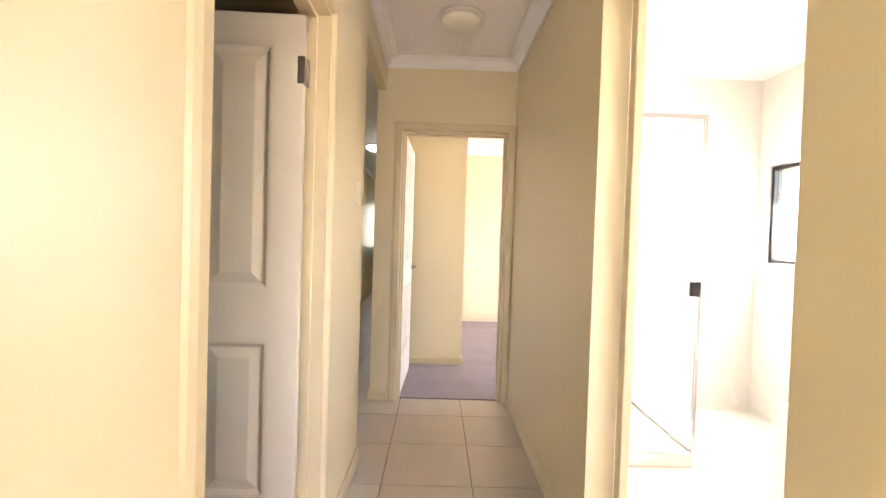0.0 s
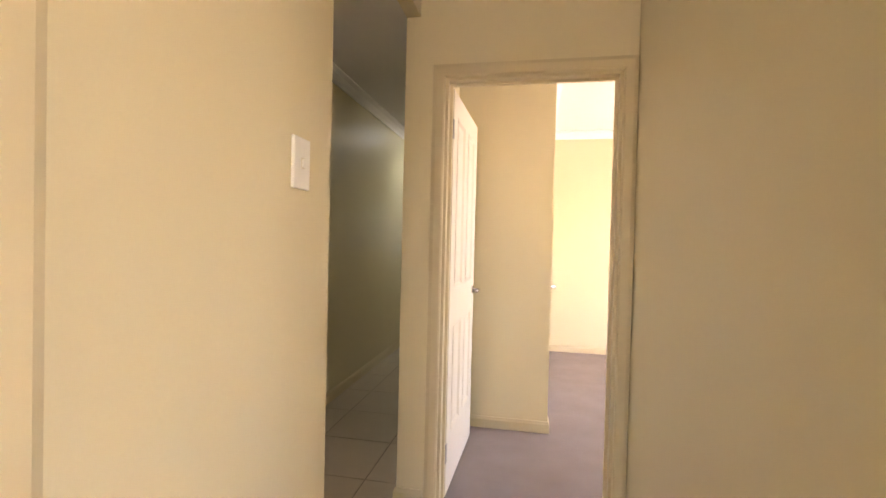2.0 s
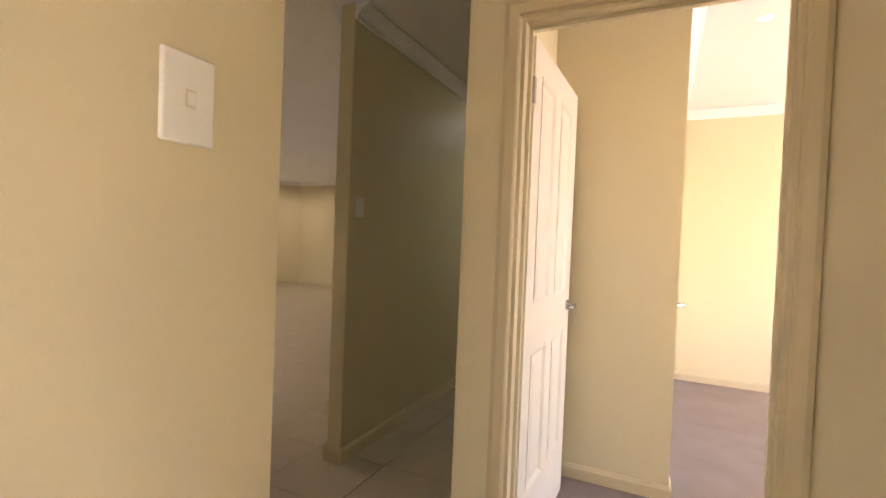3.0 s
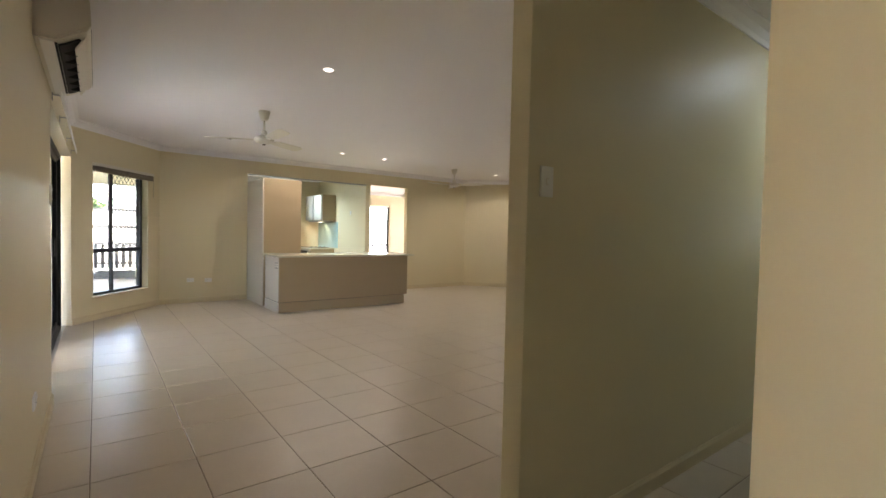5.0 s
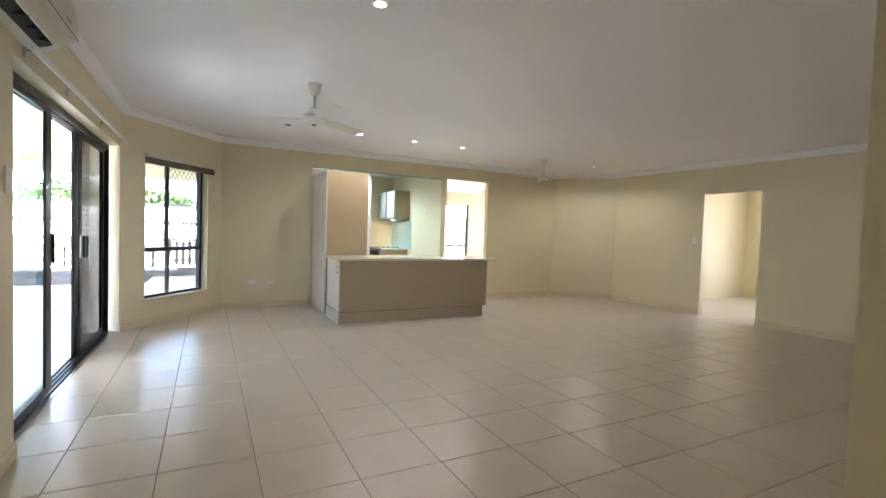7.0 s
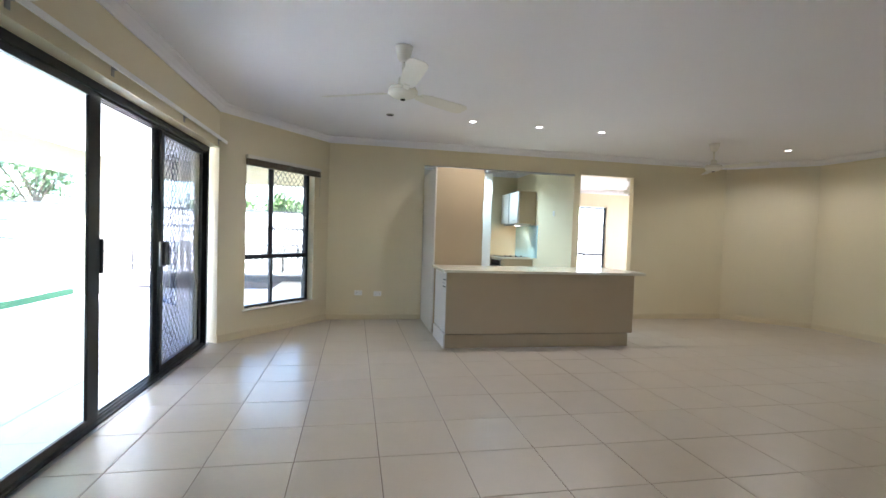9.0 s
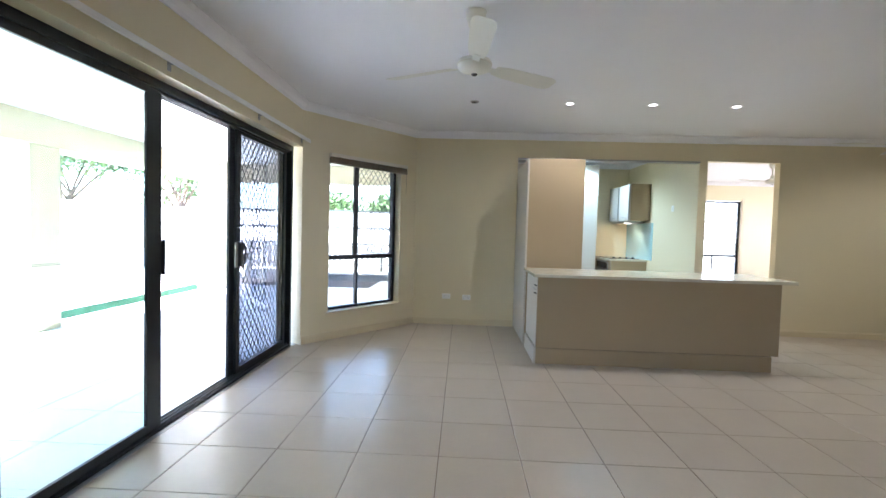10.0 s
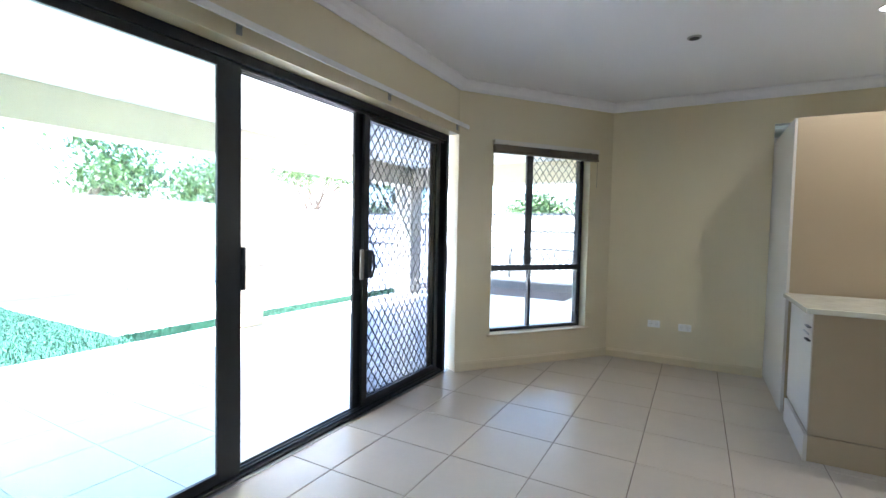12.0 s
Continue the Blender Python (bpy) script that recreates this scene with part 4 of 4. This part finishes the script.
part("side_rail", box(SX - 0.023, SX - 0.005, 0.0225, SY - 0.029, 0.076, 0.096, bevel=0.003), steel, shower)
part("front_glass", box(0.020, SX - 0.024, 0.008, 0.014, 0.090, SZ - 0.02), shower_glass, shower).visible_shadow = False
part("side_glass", box(SX - 0.017, SX - 0.011, 0.020, SY - 0.026, 0.090, SZ - 0.02), shower_glass, shower).visible_shadow = False
part("latch", box(SX - 0.075, SX - 0.018, -0.020, 0.0065, 1.00, 1.085, bevel=0.004), dark_gap, shower, "black latch pull")
bath = thing("bath", pose(2.50, -1.38, 0), "white bath set in a tiled hob", "bath")
part("hob", box(0.0, 0.745, 0.0, 1.83, 0.0, 0.50, bevel=0.01), white_tile, bath)
part("rim", box(0.05, 0.70, 0.08, 1.75, 0.501, 0.53, bevel=0.012), white_plastic, bath)

# ---- patio and garden ----
plate("ground", rect(-400, 400, -400, 400), -0.60, -0.14, soil, "pale dry ground round the house", "ground")
patio = structure("patio_slab", box(-11.68, -2.5, -2.85, SOUTH - 0.221, -0.139, -0.030), pale_concrete, "concrete patio slab under the tiles", "patio")
plate("ceiling_patio", rect(-11.65, -2.5, -2.9, SOUTH - 0.222), 2.53, 2.56, soffit_paint, "white sheeted patio ceiling", "ceiling")
plate("roof_patio", rect(-11.9, -2.3, -3.2, 0.3), 2.57, 2.65, render_wall, "patio roof edge", "roof")
beam = structure("patio_beam", box(-11.65, -2.5, -2.88, -2.46, 2.17, 2.529, bevel=0.004), render_wall, "cream rendered patio beam", "beam")


plate("ceiling_patio_west", [(-11.65, SOUTH - 0.2215), (-7.25, SOUTH - 0.2215), (-8.66, 1.63), (-8.66, 2.6), (-11.65, 2.6)], 2.53, 2.56, soffit_paint, "white sheeted patio ceiling beside the corner window", "ceiling")
beam_west = structure("patio_beam_west", box(-11.65, -11.25, -2.455, 2.6, 2.17, 2.529, bevel=0.004), render_wall, "cream rendered beam at the patio's end", "beam")


def column(x, y, label):
    ob = thing("patio_column", pose(x, y, -0.028), label, "column", "patio columns")
    part("shaft", box(0, 0.40, 0, 0.40, 0.0, 2.197, bevel=0.006), render_wall, ob)
    for z in (0.78, 0.80):
        part("groove_band", box(-0.002, 0.402, -0.002, 0.402, z, z + 0.006), fence_rail, ob)
    return ob


column(-7.62, -2.88, "square cream rendered patio column")
column(-11.65, -2.88, "square cream rendered patio column at the far end")
column(-3.2, -2.88, "square cream rendered patio column near the house end")
line = structure("trim_soffit_joint", box(-5.86, -5.82, -2.45, 0.49, 2.527, 2.5298), sheet_joint, "pale joint strip in the patio ceiling", "trim")
plate("pavement", rect(-30, -6.25, -7.4, -3.40), -0.139, -0.05, pale_concrete, "sunlit pale concrete paving", "paving")
plate("pavement_west", rect(-16, -11.69, -2.859, 1.5), -0.139, -0.05, pale_concrete, "sunlit pale paving beside the house", "paving")


def grass(name, x0, x1, y0, y1, n, label):
    bed = bmesh.new()
    rnd = random.Random(4)
    bx(bed, x0, x1, y0, y1, -0.139, -0.045)
    for _ in range(n):
        x, y = rnd.uniform(x0, x1), rnd.uniform(y0, y1)
        a, h, lean = rnd.uniform(0, 6.3), rnd.uniform(0.012, 0.032), rnd.uniform(0.0, 0.03)
        c, s = math.cos(a) * 0.006, math.sin(a) * 0.006
        bed.faces.new([bed.verts.new(v) for v in ((x - c, y - s, -0.046), (x + c, y + s, -0.046), (x + lean * s * 100 * 0.4, y - lean * c * 100 * 0.4, -0.045 + h))])
    return tagged(link(name, bed, lawn_blades), label, "grass", kind="stuff")


grass("lawn_strip", -12, -6.25, -3.39, -2.86, 16000, "narrow strip of green artificial-looking lawn")
grass("lawn", -6.249, -1.0, -7.4, -2.86, 42000, "green lawn beside the patio")

fence = thing("boundary_fence", pose(0, -7.6, -0.14), "tall pale sheet fence on a concrete sleeper wall", "fence")
for k in range(13):
    x = -30 + 2.4 * k
    bm = bmesh.new()
    outline = []
    for j in range(12):
        u = x + 0.2 * j
        outline += [(u, 0.0), (u + 0.05, 0.018), (u + 0.10, 0.018), (u + 0.15, 0.0)]
    outline = outline + [(x + 2.38, 0.0), (x + 2.38, -0.006), (x, -0.006)]
    prism(bm, outline, 0.62, 1.95, "z")
    part("sheet", bm, fence_sheet, fence)
    part("post", box(x - 0.03, x + 0.03, -0.05, -0.0065, 0.0, 1.98), fence_rail, fence)
    part("sleeper", box(x, x + 2.37, 0.02, 0.09, 0.0, 0.30, bevel=0.006), pale_concrete, fence)
    part("sleeper", box(x, x + 2.37, 0.02, 0.09, 0.303, 0.60, bevel=0.006), pale_concrete, fence)
for z in (1.92, 1.42, 0.92):
    part("rail", box(-30, 1.2, 0.0185, 0.045, z, z + 0.04), sheet_joint, fence)
fence2 = thing("side_fence", pose(-16.2, 0, -0.14), "tall pale sheet fence along the side boundary", "fence")
for k in range(9):
    y = -7.5 + 2.4 * k
    part("sheet", box(-0.01, 0.01, y, y + 2.37, 0.1, 1.95), fence_sheet, fence2)
    part("post", box(-0.03, 0.03, y - 0.028, y - 0.001, 0.0, 1.98), fence_rail, fence2)
for z in (1.92, 1.42, 0.92):
    part("rail", box(0.0105, 0.045, -7.5, 14.0, z, z + 0.05), fence_rail, fence2)

pk = thing("picket_fence", pose(-13.6, -3.0, -0.05), "low weathered grey picket fence over a retaining sleeper", "fence")
for k in range(38):
    y = 0.14 * k
    bm = prism(bmesh.new(), [(y, 0.30), (y + 0.085, 0.30), (y + 0.085, 0.86), (y + 0.0425, 0.92), (y, 0.86)], -0.010, 0.010, "x")
    part("picket", bm, picket_wood, pk)
for z in (0.40, 0.72):
    part("rail", box(-0.05, -0.0105, 0, 5.3, z, z + 0.06), picket_wood, pk)
for k in range(4):
    part("post", box(-0.12, -0.0505, 1.7 * k, 1.7 * k + 0.09, 0.0, 0.95, bevel=0.004), picket_wood, pk)
part("sleeper", box(0.02, 0.10, 0, 5.3, 0.0, 0.26, bevel=0.006), sleeper_grey, pk)
gr = bmesh.new()
rnd = random.Random(9)
bx(gr, -13.45, -12.4, -3.0, 2.3, -0.049, -0.030)
for _ in range(2600):
    r = rnd.uniform(0.012, 0.03)
    mm = Matrix.Translation((rnd.uniform(-13.43, -12.42), rnd.uniform(-2.98, 2.28), -0.03 + r * 0.2)) @ Matrix.Rotation(rnd.uniform(0, 6), 4, "Z") @ Matrix.Diagonal((r, r * rnd.uniform(0.6, 1), r * 0.6, 1))
    vs = [gr.verts.new(mm @ Vector(v)) for v in ((1, 0, 0), (-1, 0, 0), (0, 1, 0), (0, -1, 0), (0, 0, 1))]
    for a, b in ((0, 2), (2, 1), (1, 3), (3, 0)):
        gr.faces.new((vs[a], vs[b], vs[4]))
tagged(link("gravel_bed", gr, pebble), "brown gravel bed in front of the picket fence", "gravel", kind="stuff")


def tree(x, y, h, spread, seed):
    rnd = random.Random(seed)
    ob = thing("tree", pose(x, y, -0.14), "leafy green garden tree behind the fence", "tree", "garden trees")
    bm = bmesh.new()
    tips = []
    base = [Vector((0, 0, 0)), Vector((rnd.uniform(-0.1, 0.1), rnd.uniform(-0.1, 0.1), h * 0.28)), Vector((rnd.uniform(-0.2, 0.2), rnd.uniform(-0.2, 0.2), h * 0.5))]
    for a, b, r in ((base[0], base[1], 0.13), (base[1], base[2], 0.10)):
        tube(bm, [a, (a + b) / 2, b], r, 8)
    for k in range(9):
        a = base[1].lerp(base[2], rnd.uniform(0.2, 1))
        ang = rnd.uniform(0, 6.28)
        b = a + Vector((math.cos(ang) * spread * rnd.uniform(0.4, 0.8), math.sin(ang) * spread * rnd.uniform(0.4, 0.8), h * rnd.uniform(0.12, 0.42)))
        tube(bm, [a, a.lerp(b, 0.5) + Vector((0, 0, 0.08)), b], 0.035, 6)
        tips.append(b)
    part("trunk", bm, bark, ob)
    bm = bmesh.new()
    for c in tips + [base[2] + Vector((0, 0, h * 0.3))]:
        for _ in range(420):
            d = Vector((rnd.gauss(0, 1), rnd.gauss(0, 1), rnd.gauss(0, 0.7)))
            p = c + d * spread * 0.20
            n = Vector((rnd.gauss(0, 1), rnd.gauss(0, 1), rnd.gauss(0, 1) + 0.6)).normalized()
            u = n.orthogonal().normalized()
            v = n.cross(u)
            s = rnd.uniform(0.05, 0.11)
            bm.faces.new([bm.verts.new(q) for q in (p - u * s, p - v * s * 0.45, p + u * s, p + v * s * 0.45)])
    part("crown", bm, leaf_green, ob)
    return ob


for k, (x, y, h, s) in enumerate(((-9.5, -11.5, 4.4, 1.8), (-13.0, -11.0, 4.0, 1.7), (-16.5, -10.5, 4.6, 1.9), (-6.0, -13.0, 4.8, 2.0), (-18.5, -8.0, 4.4, 1.7), (-18.6, -2.2, 2.9, 1.4), (-18.8, 0.2, 2.7, 1.3))):
    tree(x, y, h, s, 20 + k)

# ---- floor tiles, last ----
GAP = 0.0022


def tile_mesh(name, material):
    bm = bmesh.new()
    h, b = T / 2 - GAP, 0.0022
    lo = [bm.verts.new((sx * h, sy * h, -0.006)) for sx, sy in ((-1, -1), (1, -1), (1, 1), (-1, 1))]
    mid = [bm.verts.new((sx * h, sy * h, -b)) for sx, sy in ((-1, -1), (1, -1), (1, 1), (-1, 1))]
    hi = [bm.verts.new((sx * (h - b), sy * (h - b), 0)) for sx, sy in ((-1, -1), (1, -1), (1, 1), (-1, 1))]
    for p, q in ((lo, mid), (mid, hi)):
        for k in range(4):
            bm.faces.new((p[k], p[(k + 1) % 4], q[(k + 1) % 4], q[k]))
    bm.faces.new(hi)
    me = bpy.data.meshes.new(name)
    bm.to_mesh(me)
    bm.free()
    me.materials.append(material)
    return me


tile_data = tile_mesh("tile", tile_glaze)
rest, rest_patio = [], []
for i in range(-30, 3):
    for j in range(-10, 28):
        cx, cy = (i + 0.5) * T, (j + 0.5) * T
        hall = HL - 0.3 < cx < HR + 0.3 and -4.8 < cy < 1.7
        inside = cx < NIB + 0.2 and cy > SOUTH - 0.2 and cx > -13.7 and cy < 13.2
        if not (hall or inside):
            continue
        if hall and cy < SOUTH - 0.2:
            owner = floor_hall
        else:
            owner = floor
        if hall or (cx > -7.3 and cy < 5.3):
            t = new("tile", tile_data)
            t.location = (cx, cy, 0)
            t.parent = owner
        else:
            rest.append((cx, cy, 0))


def joined_tiles(name, places, material, parent, label):
    verts, faces = [], []
    h, b = T / 2 - GAP, 0.0022
    for x, y, z in places:
        n = len(verts)
        for hh, dz in ((h, -0.006), (h, -b), (h - b, 0)):
            verts += [(x + sx * hh, y + sy * hh, z + dz) for sx, sy in ((-1, -1), (1, -1), (1, 1), (-1, 1))]
        for r in (0, 4):
            faces += [(n + r + k, n + r + (k + 1) % 4, n + r + 4 + (k + 1) % 4, n + r + 4 + k) for k in range(4)]
        faces.append((n + 8, n + 9, n + 10, n + 11))
    me = bpy.data.meshes.new(name)
    me.from_pydata(verts, [], faces)
    me.materials.append(material)
    ob = new(name, me)
    ob.parent = parent
    return tagged(ob, label, kind="stuff")


joined_tiles("tile_field", rest, tile_glaze, floor, "pale ceramic tiles further off")
for i in range(-24, -5):
    for j in range(-6, 1):
        rest_patio.append(((i + 0.5) * T, (j + 0.5) * T, -0.026))
joined_tiles("patio_tiles", rest_patio, patio_tile_glaze, patio, "pale ceramic patio tiles")
